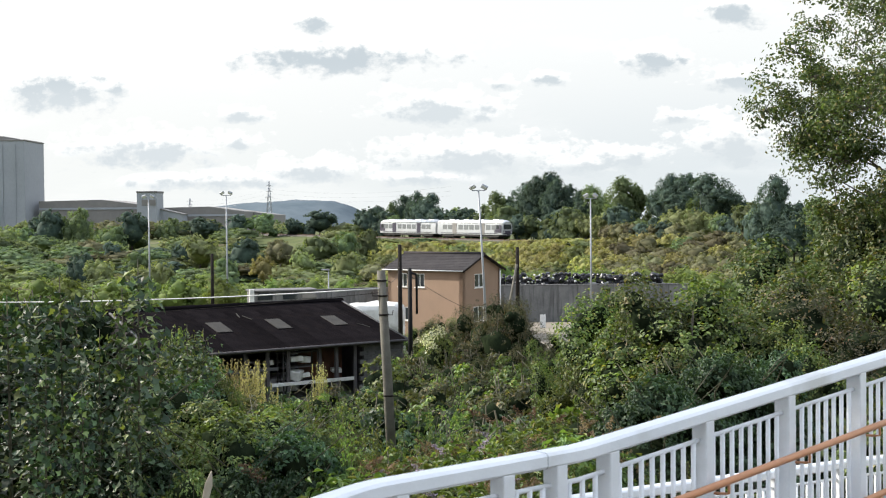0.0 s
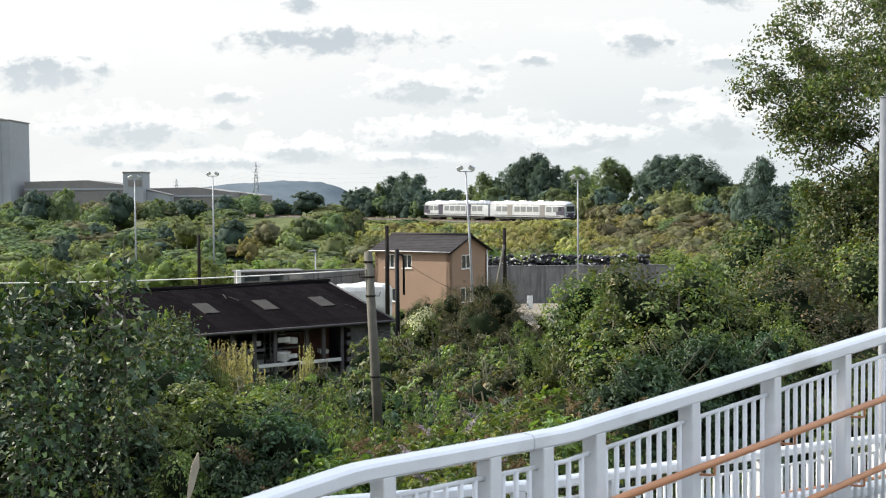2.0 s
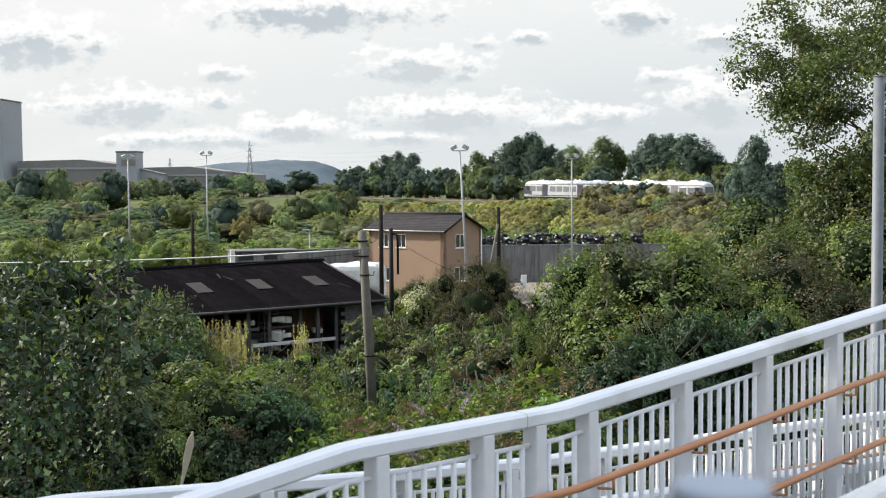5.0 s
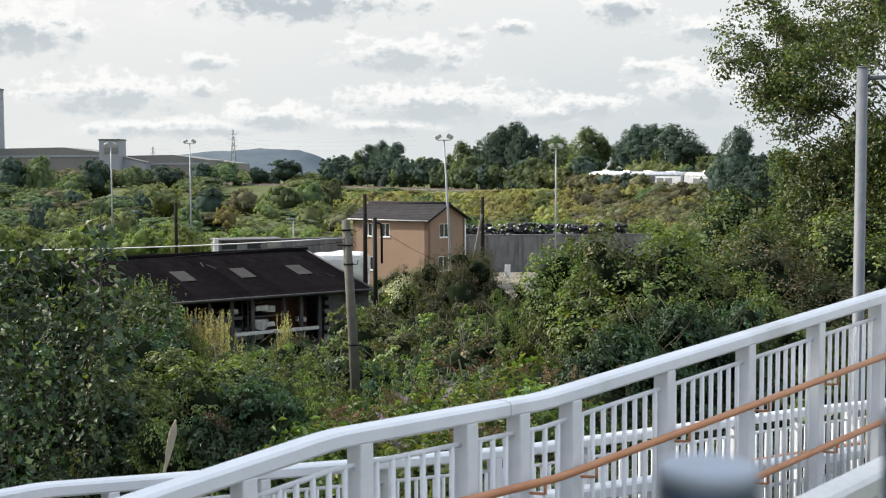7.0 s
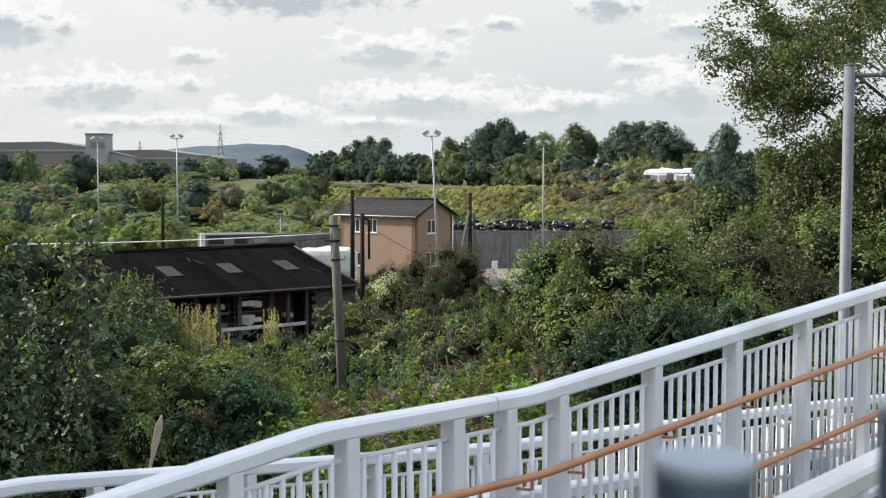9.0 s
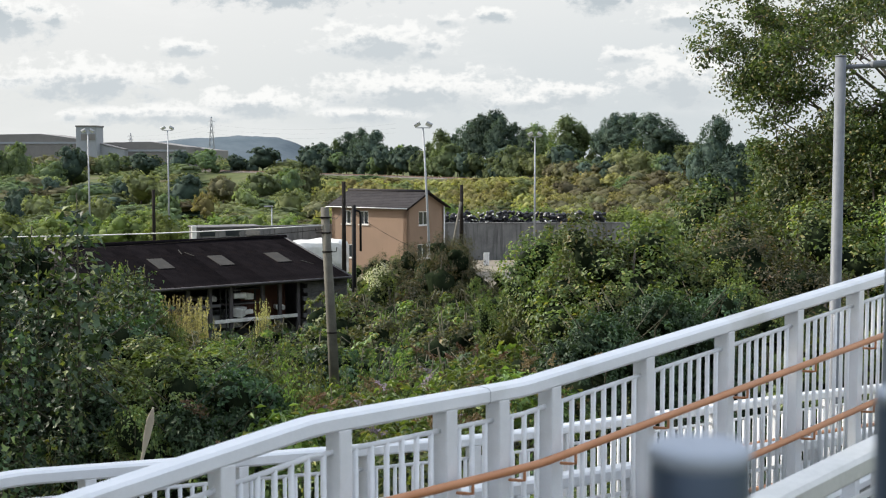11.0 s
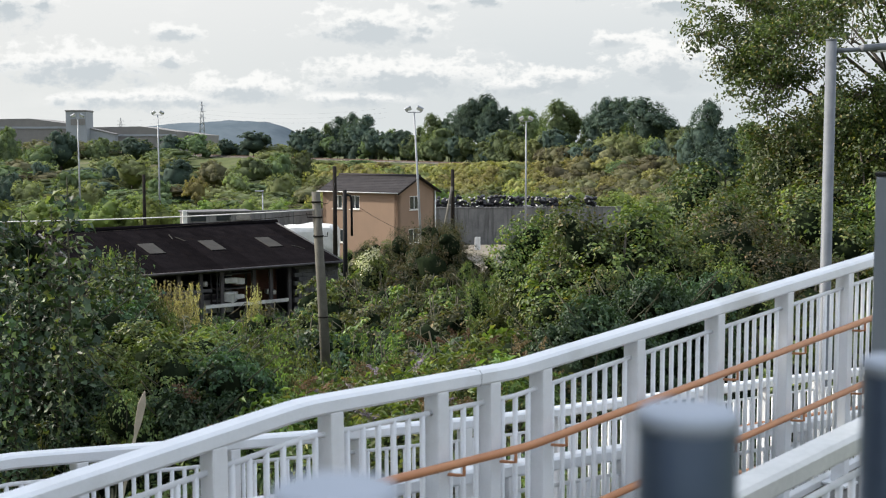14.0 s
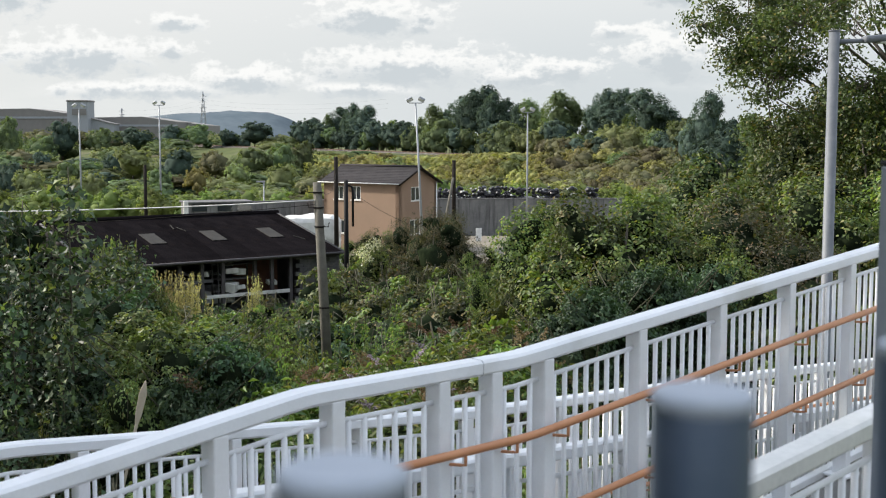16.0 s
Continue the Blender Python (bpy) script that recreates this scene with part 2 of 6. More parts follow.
M_BLOCK = surface("grey_block", (0.062, 0.062, 0.066), (0.115, 0.113, 0.113), 2, 0.9, bump=0.2, piece=0.2)
M_BARK = surface("bark", (0.05, 0.042, 0.032), (0.11, 0.095, 0.075), 6, 0.9, bump=0.4, fine=30)
# for lumps added inside plants, dark to give the gaps their shade
M_INNER = surface("foliage_shade_core", (0.009, 0.014, 0.008), (0.022, 0.030, 0.015), 5, 1.0, bump=0.3, fine=30, spec=0.0)
M_STEM = surface("green_stem", (0.035, 0.036, 0.018), (0.065, 0.058, 0.03), 6, 0.8, bump=0.1)
M_PANE = glass("dark_window_glass", (0.03, 0.035, 0.04), 0.06)
M_FRAME = surface("white_window_frame", (0.68, 0.68, 0.66), (0.76, 0.76, 0.75), 5, 0.4, bump=0.02)
M_BAG = surface("black_plastic", (0.008, 0.008, 0.011), (0.02, 0.02, 0.026), 3, 0.3, bump=0.2, piece=0.3)
M_TRAIN = surface("train_white", (0.37, 0.385, 0.40), (0.44, 0.455, 0.47), 1, 0.35, bump=0.0, coat=0.3)
# train panes have reflected daylight put into their base colour
M_TPANE = glass("pale_reflection_train_glass", (0.17, 0.18, 0.185), 0.15)
M_TROOF = surface("train_roof_grey", (0.55, 0.56, 0.57), (0.66, 0.66, 0.67), 1, 0.26, 0.35, bump=0.02)
M_TDARK = surface("train_dark_trim", (0.035, 0.03, 0.05), (0.06, 0.055, 0.075), 2, 0.4, bump=0.0)
M_TUNDER = surface("train_underframe", (0.02, 0.02, 0.02), (0.045, 0.042, 0.04), 3, 0.8, bump=0.1)
M_RUST = surface("rail_steel", (0.10, 0.06, 0.04), (0.17, 0.11, 0.08), 4, 0.6, 0.4)
M_BALLAST = surface("ballast", (0.13, 0.115, 0.10), (0.24, 0.21, 0.18), 1.2, 0.95, bump=0.5, fine=6)
M_FACT = surface("factory_cladding", (0.24, 0.26, 0.285), (0.30, 0.32, 0.345), 0.05, 0.6, bump=0.0, fine=0.6, streak=0.2)
M_FACTD = surface("factory_roof", (0.15, 0.145, 0.14), (0.21, 0.20, 0.19), 0.06, 0.7, bump=0.0, fine=0.5, streak=0.2)
# the hill's base colour holds the blue haze of distance
M_HILL = surface("hazy_wooded_hill", (0.085, 0.110, 0.130), (0.12, 0.145, 0.165), 0.02, 1.0, bump=0.0, fine=0.12, spec=0.0)
M_PLANK = surface("pale_board", (0.38, 0.33, 0.25), (0.52, 0.46, 0.36), 6, 0.8, bump=0.2)
M_WIRE = surface("pale_cable", (0.45, 0.45, 0.43), (0.55, 0.55, 0.53), 3, 0.5, bump=0.0)
M_CAR = surface("silver_car_paint", (0.42, 0.43, 0.45), (0.5, 0.51, 0.52), 4, 0.3, 0.3, bump=0.0, coat=0.6)

L_BRAMBLE = leaf("bramble_leaf", (0.058, 0.096, 0.040), (0.175, 0.240, 0.082), 0.3, (0.20, 0.18, 0.07), 0.5, 0.14, 0.3)
L_DARK = leaf("dark_ivy_leaf", (0.018, 0.038, 0.023), (0.056, 0.098, 0.048), 0.2, None, 0.5, 0.12, 0.2)
L_SAP = leaf("sapling_leaf", (0.014, 0.030, 0.021), (0.068, 0.108, 0.050), 0.22, (0.18, 0.22, 0.08), 0.5, 0.14, 0.28)
L_TREE = leaf("tree_leaf", (0.032, 0.050, 0.019), (0.092, 0.122, 0.040), 0.28, (0.17, 0.14, 0.06), 0.5, 0.1, 0.3)
L_SHRUB = leaf("shrub_leaf", (0.045, 0.074, 0.027), (0.140, 0.190, 0.056), 0.3, (0.19, 0.18, 0.06), 0.5, 0.14, 0.3)
L_BROWN = leaf("brown_shrub_leaf", (0.044, 0.048, 0.029), (0.092, 0.092, 0.054), 0.26, (0.16, 0.11, 0.06))
# L_FAR and L_FARDARK have distance haze mixed in: paler, greyer greens
L_FAR = leaf("hazy_far_shrub_leaf", (0.090, 0.125, 0.066), (0.130, 0.165, 0.085), 0.36, None, 0.8, 0.15, 0.1)
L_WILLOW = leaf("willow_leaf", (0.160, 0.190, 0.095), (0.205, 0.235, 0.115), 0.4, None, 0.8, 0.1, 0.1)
L_FARDARK = leaf("hazy_far_tree_leaf", (0.048, 0.076, 0.064), (0.074, 0.104, 0.080), 0.24, None, 0.8, 0.1, 0.1)
L_YELLOW = leaf("yellow_green_leaf", (0.215, 0.212, 0.090), (0.285, 0.272, 0.115), 0.42, None, 0.8, 0.12, 0.1)
L_HEDGE = leaf("bright_hedge_leaf", (0.125, 0.175, 0.055), (0.190, 0.245, 0.080), 0.4, None, 0.7, 0.12, 0.15)
L_BANK = leaf("bank_shrub_leaf", (0.120, 0.122, 0.070), (0.165, 0.158, 0.088), 0.34, None, 0.8, 0.16, 0.1)
L_PLUME = leaf("dry_plume", (0.24, 0.22, 0.13), (0.40, 0.36, 0.22), 0.3, None, 0.8)
L_BLOSSOM = leaf("pale_blossom", (0.42, 0.42, 0.34), (0.58, 0.58, 0.50), 0.3, None, 0.8, 0.05)
L_GRASS = leaf("grass_blade", (0.045, 0.07, 0.02), (0.12, 0.145, 0.04), 0.3, (0.22, 0.18, 0.07), 0.6)
L_PURPLE = leaf("buddleia_flower", (0.19, 0.15, 0.23), (0.32, 0.27, 0.37), 0.2, None, 0.8)
L_REDLEAF = leaf("reddish_leaf", (0.05, 0.022, 0.018), (0.11, 0.045, 0.03), 0.25, None, 0.6)
L_DRYFLOWER = leaf("faded_flower_spike", (0.10, 0.065, 0.045), (0.17, 0.115, 0.08), 0.2, None, 0.8)


# ---------------------------------------------------------------- builders
def part(name, bm, material, parent=None, label=""):
    me = bpy.data.meshes.new(name)
    bm.to_mesh(me)
    bm.free()
    me.materials.append(material)
    ob = new(name, me)
    if parent:
        ob.parent = parent
    return tagged(ob, label)


def shared(name, me, parent, m):
    ob = new(name, me)
    ob.parent = parent
    ob.matrix_basis = m
    return ob


def empty(name, x=0, y=0, z=0, rz=0):
    ob = new(name)
    ob.matrix_world = pose(x, y, z, 0, 0, rz)
    return ob


def box(bm, size, m=None, bevel=0.0):
    made = bmesh.ops.create_cube(bm, size=1.0, matrix=(m or Matrix()) @ Matrix.Diagonal((*size, 1)))
    if bevel:
        edges = {e for v in made["verts"] for e in v.link_edges}
        bmesh.ops.bevel(bm, geom=list(edges), offset=bevel, segments=2, affect="EDGES", profile=0.5)
    return bm


def boxes(*items, bevel=0.0):
    bm = bmesh.new()
    for size, m in items:
        box(bm, size, m, bevel)
    return bm


def tube(bm, pts, radii, seg=8, cap=True):
    """A round bar through the points; radii one for all or one a point."""
    pts = [Vector(p) for p in pts]
    if isinstance(radii, (int, float)):
        radii = [radii] * len(pts)
    rings = []
    side = None
    for i, p in enumerate(pts):
        d = (pts[min(i + 1, len(pts) - 1)] - pts[max(i - 1, 0)]).normalized()
        if side is None:
            side = d.orthogonal().normalized()
        side = (side - d * side.dot(d)).normalized()
        up = d.cross(side)
        rings.append([bm.verts.new(p + radii[i] * (side * math.cos(k * math.tau / seg) + up * math.sin(k * math.tau / seg))) for k in range(seg)])
    for a, b in zip(rings, rings[1:]):
        for k in range(seg):
            f = bm.faces.new((a[k], a[(k + 1) % seg], b[(k + 1) % seg], b[k]))
            f.smooth = True
    if cap:
        bm.faces.new(rings[0][::-1]), bm.faces.new(rings[-1])
    return bm


def swept(bm, pts, across, width, height, bevel=0.008):
    """A rectangular bar with softened corners along the points; across is its level side direction."""
    pts = [Vector(p) for p in pts]
    s = Vector(across).normalized()
    c = bevel
    w, h = width / 2, height / 2
    prof = [(-w + c, -h), (w - c, -h), (w, -h + c), (w, h - c), (w - c, h), (-w + c, h), (-w, h - c), (-w, -h + c)]
    rings = [[bm.verts.new(p + s * a + Vector((0, 0, b))) for a, b in prof] for p in pts]
    for a, b in zip(rings, rings[1:]):
        for k in range(8):
            bm.faces.new((a[k], a[(k + 1) % 8], b[(k + 1) % 8], b[k]))
    bm.faces.new(rings[0][::-1]), bm.faces.new(rings[-1])
    bmesh.ops.recalc_face_normals(bm, faces=bm.faces[:])
    return bm


def leaf_mesh(name, centres, normals, size, rng, material, slim=0.55, kind="fold", cores=(), within=None):
    """Leaves, one at each centre, facing about along its normal: folded, lobed, or small sprays of one triangle;
    cores (centre, radii) are lumps added inside to block light, dark in M_INNER for the shade of the gaps."""
    n = len(centres)
    size = size * rng.uniform(0.65, 1.3, n)[:, None]
    nrm = normals / np.linalg.norm(normals, axis=1, keepdims=True)
    ref = rng.normal(size=(n, 3))
    t = np.cross(nrm, ref)
    t /= np.linalg.norm(t, axis=1, keepdims=True)
    b = np.cross(nrm, t)
    fold = rng.uniform(0.05, 0.3, n)[:, None]
    if kind == "spray":
        shape = ((-0.5, -0.5 * slim, 0.0), (-0.35, 0.5 * slim, 0.0), (0.55, 0.0, -0.1))
        tris = (0, 2, 1)
    elif kind == "lobed":
        shape = ((-0.45, 0.0, 0.0), (-0.12, 0.52, 0.7), (0.1, 0.2, 0.35), (0.55, 0.0, -0.5), (0.1, -0.2, 0.35), (-0.12, -0.52, 0.7))
        tris = (0, 2, 1, 0, 3, 2, 0, 4, 3, 0, 5, 4)
    else:
        shape = ((-0.5, 0.0, 0.0), (0.0, 0.5 * slim, 1.0), (0.5, 0.0, -0.6), (0.0, -0.5 * slim, 1.0))
        tris = (0, 2, 1, 0, 3, 2)
    v = np.stack([centres + size * (t * p + b * q + nrm * fold * r) for p, q, r in shape], axis=1).reshape(-1, 3)
    idx = (np.arange(n)[:, None] * len(shape) + np.array(tris)[None]).reshape(-1)
    leaf_faces = len(idx) // 3
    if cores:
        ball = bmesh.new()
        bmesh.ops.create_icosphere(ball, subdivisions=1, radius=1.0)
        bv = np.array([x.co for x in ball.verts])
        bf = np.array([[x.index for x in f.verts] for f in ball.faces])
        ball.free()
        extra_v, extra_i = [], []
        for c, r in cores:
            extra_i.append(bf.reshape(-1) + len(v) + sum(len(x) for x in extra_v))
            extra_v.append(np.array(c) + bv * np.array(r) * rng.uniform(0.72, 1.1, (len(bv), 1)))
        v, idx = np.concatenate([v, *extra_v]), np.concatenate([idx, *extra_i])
    faces = len(idx) // 3
    me = bpy.data.meshes.new(name)
    me.vertices.add(len(v)), me.loops.add(len(idx)), me.polygons.add(faces)
    me.vertices.foreach_set("co", v.reshape(-1))
    me.loops.foreach_set("vertex_index", idx.astype(np.int32))
    me.polygons.foreach_set("loop_start", np.arange(0, 3 * faces, 3, dtype=np.int32))
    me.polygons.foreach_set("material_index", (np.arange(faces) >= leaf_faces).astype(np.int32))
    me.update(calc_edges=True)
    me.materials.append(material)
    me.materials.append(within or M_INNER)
    return me


def crown_points(rng, blobs, clumps, each, clump_r, up=0.35, lo=0.62, skin=0.85):
    """Leaf places and facings: clumps near the skin of each blob (centre, radii), leaves round each clump."""
    w = np.array([max(r) ** 2 for c, r in blobs])
    pick = rng.choice(len(blobs), clumps, p=w / w.sum())
    d = rng.normal(size=(clumps, 3))
    d /= np.linalg.norm(d, axis=1, keepdims=True)
    d[:, 2] = np.where(d[:, 2] < -0.35, -d[:, 2], d[:, 2])
    c = np.array([b[0] for b in blobs])[pick]
    r = np.array([b[1] for b in blobs])[pick]
    k = c + d * r * rng.uniform(lo, 1.06, clumps)[:, None]
    cr = clump_r * rng.uniform(0.6, 1.35, clumps)
    off = rng.normal(size=(clumps, each, 3))
    off /= np.maximum(np.linalg.norm(off, axis=2, keepdims=True), 1e-6)
    off[:, :, 2] *= 0.75
    p = k[:, None] + off * (cr[:, None, None] * rng.uniform(0.3, 1.0, (clumps, each, 1)))
    nrm = skin * d[:, None] + 0.75 * off + rng.normal(size=off.shape) * 0.2
    nrm[:, :, 2] += up
    return p.reshape(-1, 3), nrm.reshape(-1, 3)


def plant(name, label, category, seed, blobs, clumps, each, clump_r, size, material, stems=(), bark=None, slim=0.55, crown="foliage", group="", lo=0.62, extra=(), leaves="fold", core=0.0, up=0.35, skin=0.85):
    """A plant at the origin: stems (lists of points with radii) and leaves; extra: (part, points, facings, size, material, slim)."""
    rng = np.random.default_rng(seed)
    root = tagged(new(name), label, category, group)
    if stems:
        bm = bmesh.new()
        for pts, radii in stems:
            tube(bm, pts, radii, 5)
        part("trunk" if category == "tree" else "stem", bm, bark or M_BARK, root)
    p, n = crown_points(rng, blobs, clumps, each, clump_r, up, lo, skin)
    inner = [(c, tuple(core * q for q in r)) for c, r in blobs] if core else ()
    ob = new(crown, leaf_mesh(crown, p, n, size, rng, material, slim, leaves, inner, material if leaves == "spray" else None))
    ob.parent = root
    for pname, pts, nr, sz, mat, sl in extra:
        o = tagged(new(pname, leaf_mesh(pname, pts, nr, sz, rng, mat, sl)), kind="stuff")
        o.parent = root
    return root


def limbs(rng, height, radius, spread, count=7, start=0.3):
    """A tapered trunk with limbs that fork from it."""
    bend = rng.normal(size=(5, 2)) * 0.03 * height
    trunk = [(bend[i][0] * i / 4, bend[i][1] * i / 4, height * 0.9 * i / 4) for i in range(5)]
    out = [(trunk, [radius * (1 - 0.8 * i / 4) for i in range(5)])]
    for k in range(count):
        f = start + (0.85 - start) * k / count
        i = int(f * 4)
        a = Vector(trunk[i]).lerp(Vector(trunk[i + 1]), f * 4 - i)
        ang = k * 2.4 + rng.uniform(-0.4, 0.4)
        ln = spread * (1.1 - 0.6 * f) * rng.uniform(0.8, 1.1)
        dirn = Vector((math.cos(ang), math.sin(ang), 0.55))
        mid = a + dirn * ln * 0.5 + Vector((0, 0, 0.06 * ln))
        end = a + dirn * ln
        r = radius * 0.42 * (1.1 - f)
        out.append(([a, mid, end], [r, r * 0.65, r * 0.22]))
        for s in (-0.7, 0.7):
            d2 = Vector((math.cos(ang + s), math.sin(ang + s), 0.5))
            out.append(([mid, mid + d2 * ln * 0.45], [r * 0.5, r * 0.15]))
    return out


# ---------------------------------------------------------------- ground
RAIL_A, RAIL_D = Vector((-18.1, 258.0)), Vector((0.633, -0.774))


def rail_offset(x, y):
    return (x - RAIL_A.x) * -RAIL_D.y + (y - RAIL_A.y) * RAIL_D.x


RAIL_FALL = 0.009


def rail_drop(x, y):
    """How far the line has sunk below its level at the first bridge, along its way."""
    a = (x - RAIL_A.x) * RAIL_D.x + (y - RAIL_A.y) * RAIL_D.y
    return RAIL_FALL * max(-60.0, min(170.0, a - 23.5))


def ground_z(x, y):
    base = float(np.interp(y, [-60, 4, 14, 32, 45, 56, 120, 400, 1200, 4500], [4.6, 4.3, 3.6, 1.5, 0.4, 0.0, 0.0, 0.8, 1.5, 3.0]))
    if y < 60:
        base += max(0.0, x - 6) * 0.05 * max(0.0, 1 - y / 90)
    d = rail_offset(x, y)
    bank = 4.45 - rail_drop(x, y) - max(0.0, abs(d) - 4.0) * (0.13 if d < 0 else 0.06)
    if y > 90:
        base = max(base, bank * min(1.0, (y - 90) / 25))
    lump = 0.22 * noise.noise((x * 0.13, y * 0.13, 0.3)) + 0.08 * noise.noise((x * 0.5, y * 0.5, 2.0))
    return base + (0 if abs(d) < 5 else lump)


def build_ground():
    ys = [-60, -30, -12, -4] + [1.5 * i for i in range(40)] + [60 + 4 * i for i in range(60)] + [310, 340, 380, 450, 550, 700, 1000, 1500, 2300, 3300, 4600]
    ts = [-12, -6, -3, -2, -1.4] + [-1 + i / 40 for i in range(81)] + [1.4, 2, 3, 6, 12]
    bm = bmesh.new()
    grid = []
    for y in ys:
        half = 20 + 0.5 * max(y, 0)
        grid.append([bm.verts.new((half * t, y, ground_z(half * t, y))) for t in ts])
    for a, b in zip(grid, grid[1:]):
        for k in range(len(ts) - 1):
            bm.faces.new((a[k], a[k + 1], b[k + 1], b[k])).smooth = True
    m = surface("rough_ground", (0.045, 0.06, 0.022), (0.10, 0.115, 0.045), 0.15, 0.95, bump=0.4, fine=2.5, stain=(0.17, 0.145, 0.105), spec=0.1)
    tagged(part("ground", bm, m), "rough green ground falling away to a flat yard", "ground", kind="structure")
    # bare sandy yard in front of the concrete wall
    bm = bmesh.new()
    outline = [(-9, 78), (-6, 74), (0, 75), (8, 78), (14, 86), (15, 95), (9, 97), (1, 96.5), (-6, 93)]
    top = [bm.verts.new((x, y, 0.30)) for x, y in outline]
    low = [bm.verts.new((x, y, -0.5)) for x, y in outline]
    bm.faces.new(top), bm.faces.new(low[::-1])
    for k in range(len(outline)):
        j = (k + 1) % len(outline)
        bm.faces.new((top[k], low[k], low[j], top[j]))
    bmesh.ops.recalc_face_normals(bm, faces=bm.faces[:])
    sand = surface("sandy_hardstanding", (0.15, 0.13, 0.10), (0.245, 0.215, 0.17), 0.4, 0.95, bump=0.2, fine=5, stain=(0.16, 0.15, 0.1))
    tagged(part("yard_surface", bm, sand), "pale sandy bare yard before a concrete wall", "yard", kind="structure")


build_ground()


# ---------------------------------------------------------------- ramps with their railings
RO, RA, RB = Vector((0.442, 5.32, 0)), Vector((0.725, 0.689, 0)), Vector((-0.689, 0.725, 0))
DECK_DROP = 1.34


def on_ramp(m, w, z):
    return RO + RA * m + RB * w + Vector((0, 0, z))


def profile(rows, m):
    return float(np.interp(m, [r[0] for r in rows], [r[1] for r in rows]))


def railing(label, w, rows, posts, hand=0, joint=None, hand_rows=(-0.345, -0.725), span=None, gap=0.076, paint=None):
    """A guard on a ramp: posts, top rail, infill rails with balusters, and handrails on the side hand (-1 or 1)."""
    root = tagged(empty("ramp_railing", *on_ramp(posts[0], w, profile(rows, posts[0]) - DECK_DROP)), label, "railing", "railings of the ramp")
    root.matrix_world = Matrix.Translation(root.matrix_world.translation)
    inv = root.matrix_world.inverted()
    at = lambda m, z, off=0.0: inv @ on_ramp(m, w + off, z)
    top = lambda m: profile(rows, m)
    lo, hi = span or (posts[0], posts[-1])
    bends = [lo] + [r[0] for r in rows if lo < r[0] < hi] + [hi]
    # soften the bends
    pts = []
    for m in bends:
        if m in (lo, hi):
            pts.append(m)
        else:
            pts += [m - 0.09, m - 0.03, m + 0.03, m + 0.09]
    soft_top = lambda m: sum(top(m + k * 0.03) for k in (-2, -1, 0, 1, 2)) / 5
    bm = bmesh.new()
    swept(bm, [at(m, soft_top(m) - 0.033) for m in pts], RB, 0.095, 0.066, 0.012)
    part("top_rail", bm, paint or M_WHITE, root)
    if joint is not None:
        bm = bmesh.new()
        swept(bm, [at(joint - 0.002, top(joint) - 0.033), at(joint + 0.002, top(joint) - 0.033)], RB, 0.097, 0.068, 0.012)
        part("rail_joint", bm, surface("joint_shadow_gap", (0.35, 0.37, 0.4), (0.42, 0.44, 0.46), 5, 0.6), root, "dull seam in the top rail")
    turn = Matrix.Rotation(math.atan2(RA.y, RA.x), 4, "Z")
    bm = boxes(((0.062, 0.088, 1.33), pose(0, 0, -0.665)), bevel=0.006)
    post_me = bpy.data.meshes.new("post")
    bm.to_mesh(post_me), bm.free()
    post_me.materials.append(M_WHITE)
    foot_bm = boxes(((0.16, 0.16, 0.016), pose(0, 0, 0)), bevel=0.003)
    foot_me = bpy.data.meshes.new("foot_plate")
    foot_bm.to_mesh(foot_me), foot_bm.free()
    foot_me.materials.append(M_WHITE)
    bm = bmesh.new()
    tube(bm, [(0, 0, 0), (0, 0, -1.02)], 0.0118, 8)
    bal_me = bpy.data.meshes.new("baluster")
    bm.to_mesh(bal_me), bm.free()
    bal_me.materials.append(M_WHITE)
    for m in posts:
        p = shared("post", post_me, root, Matrix.Translation(at(m, top(m) - 0.06)) @ turn)
        shared("foot_plate", foot_me, p, Matrix.Translation((0, 0, -1.272)))
    for a, b in zip(posts, posts[1:]):
        inner = [x for x in bends if a + 0.05 < x < b - 0.05]
        for drop in (0.148, 1.17):
            bm = bmesh.new()
            tube(bm, [at(m, top(m) - drop) for m in [a - 0.045] + inner + [b + 0.005]], 0.011, 8)
            part("infill_rail", bm, M_WHITE, root)
        k = max(1, round((b - a) / gap))
        for i in range(1, k):
            m = a + (b - a) * i / k
            shared("baluster", bal_me, root, Matrix.Translation(at(m, top(m) - 0.148)))
    if hand:
        off = 0.11 * hand
        for drop in hand_rows:
            bm = bmesh.new()
            tube(bm, [at(m, soft_top(m) + drop, off) for m in pts], 0.0178, 10)
            rail = part("handrail", bm, M_ORANGE, root, "orange coated tubular handrail")
            for m in posts[1:-1]:
                bm = bmesh.new()
                z = top(m) + drop
                tube(bm, [at(m + 0.05, z, off), at(m + 0.05, z - 0.055, off), at(m + 0.05, z - 0.06, off * 0.75), at(m + 0.02, z - 0.06, off * 0.3)], 0.007, 6)
                part("bracket", bm, M_ORANGE, rail)
    return root


S = 0.675
POSTS1 = [-4.6, -3.35, -2.51, -1.70, -1.183, -0.635, -0.329] + [S * n for n in range(13)]
TOP1 = [(-6.0, 7.03), (-2.43, 7.335), (-1.32, 7.465), (-0.19, 7.458), (8.2, 8.14)]
TOP1N = [(-6.0, 7.11), (8.2, 8.267)]
TOP2 = [(-3.2, 6.93), (-1.55, 6.93), (0.34, 6.73), (1.68, 6.60), (5.43, 6.36), (9.0, 6.09)]
TOP2N = [(-3.2, 7.05), (-1.6, 7.05), (9.0, 6.17)]
railing("white steel ramp railing with orange handrails", 0.0, TOP1, POSTS1, -1, joint=-0.42)
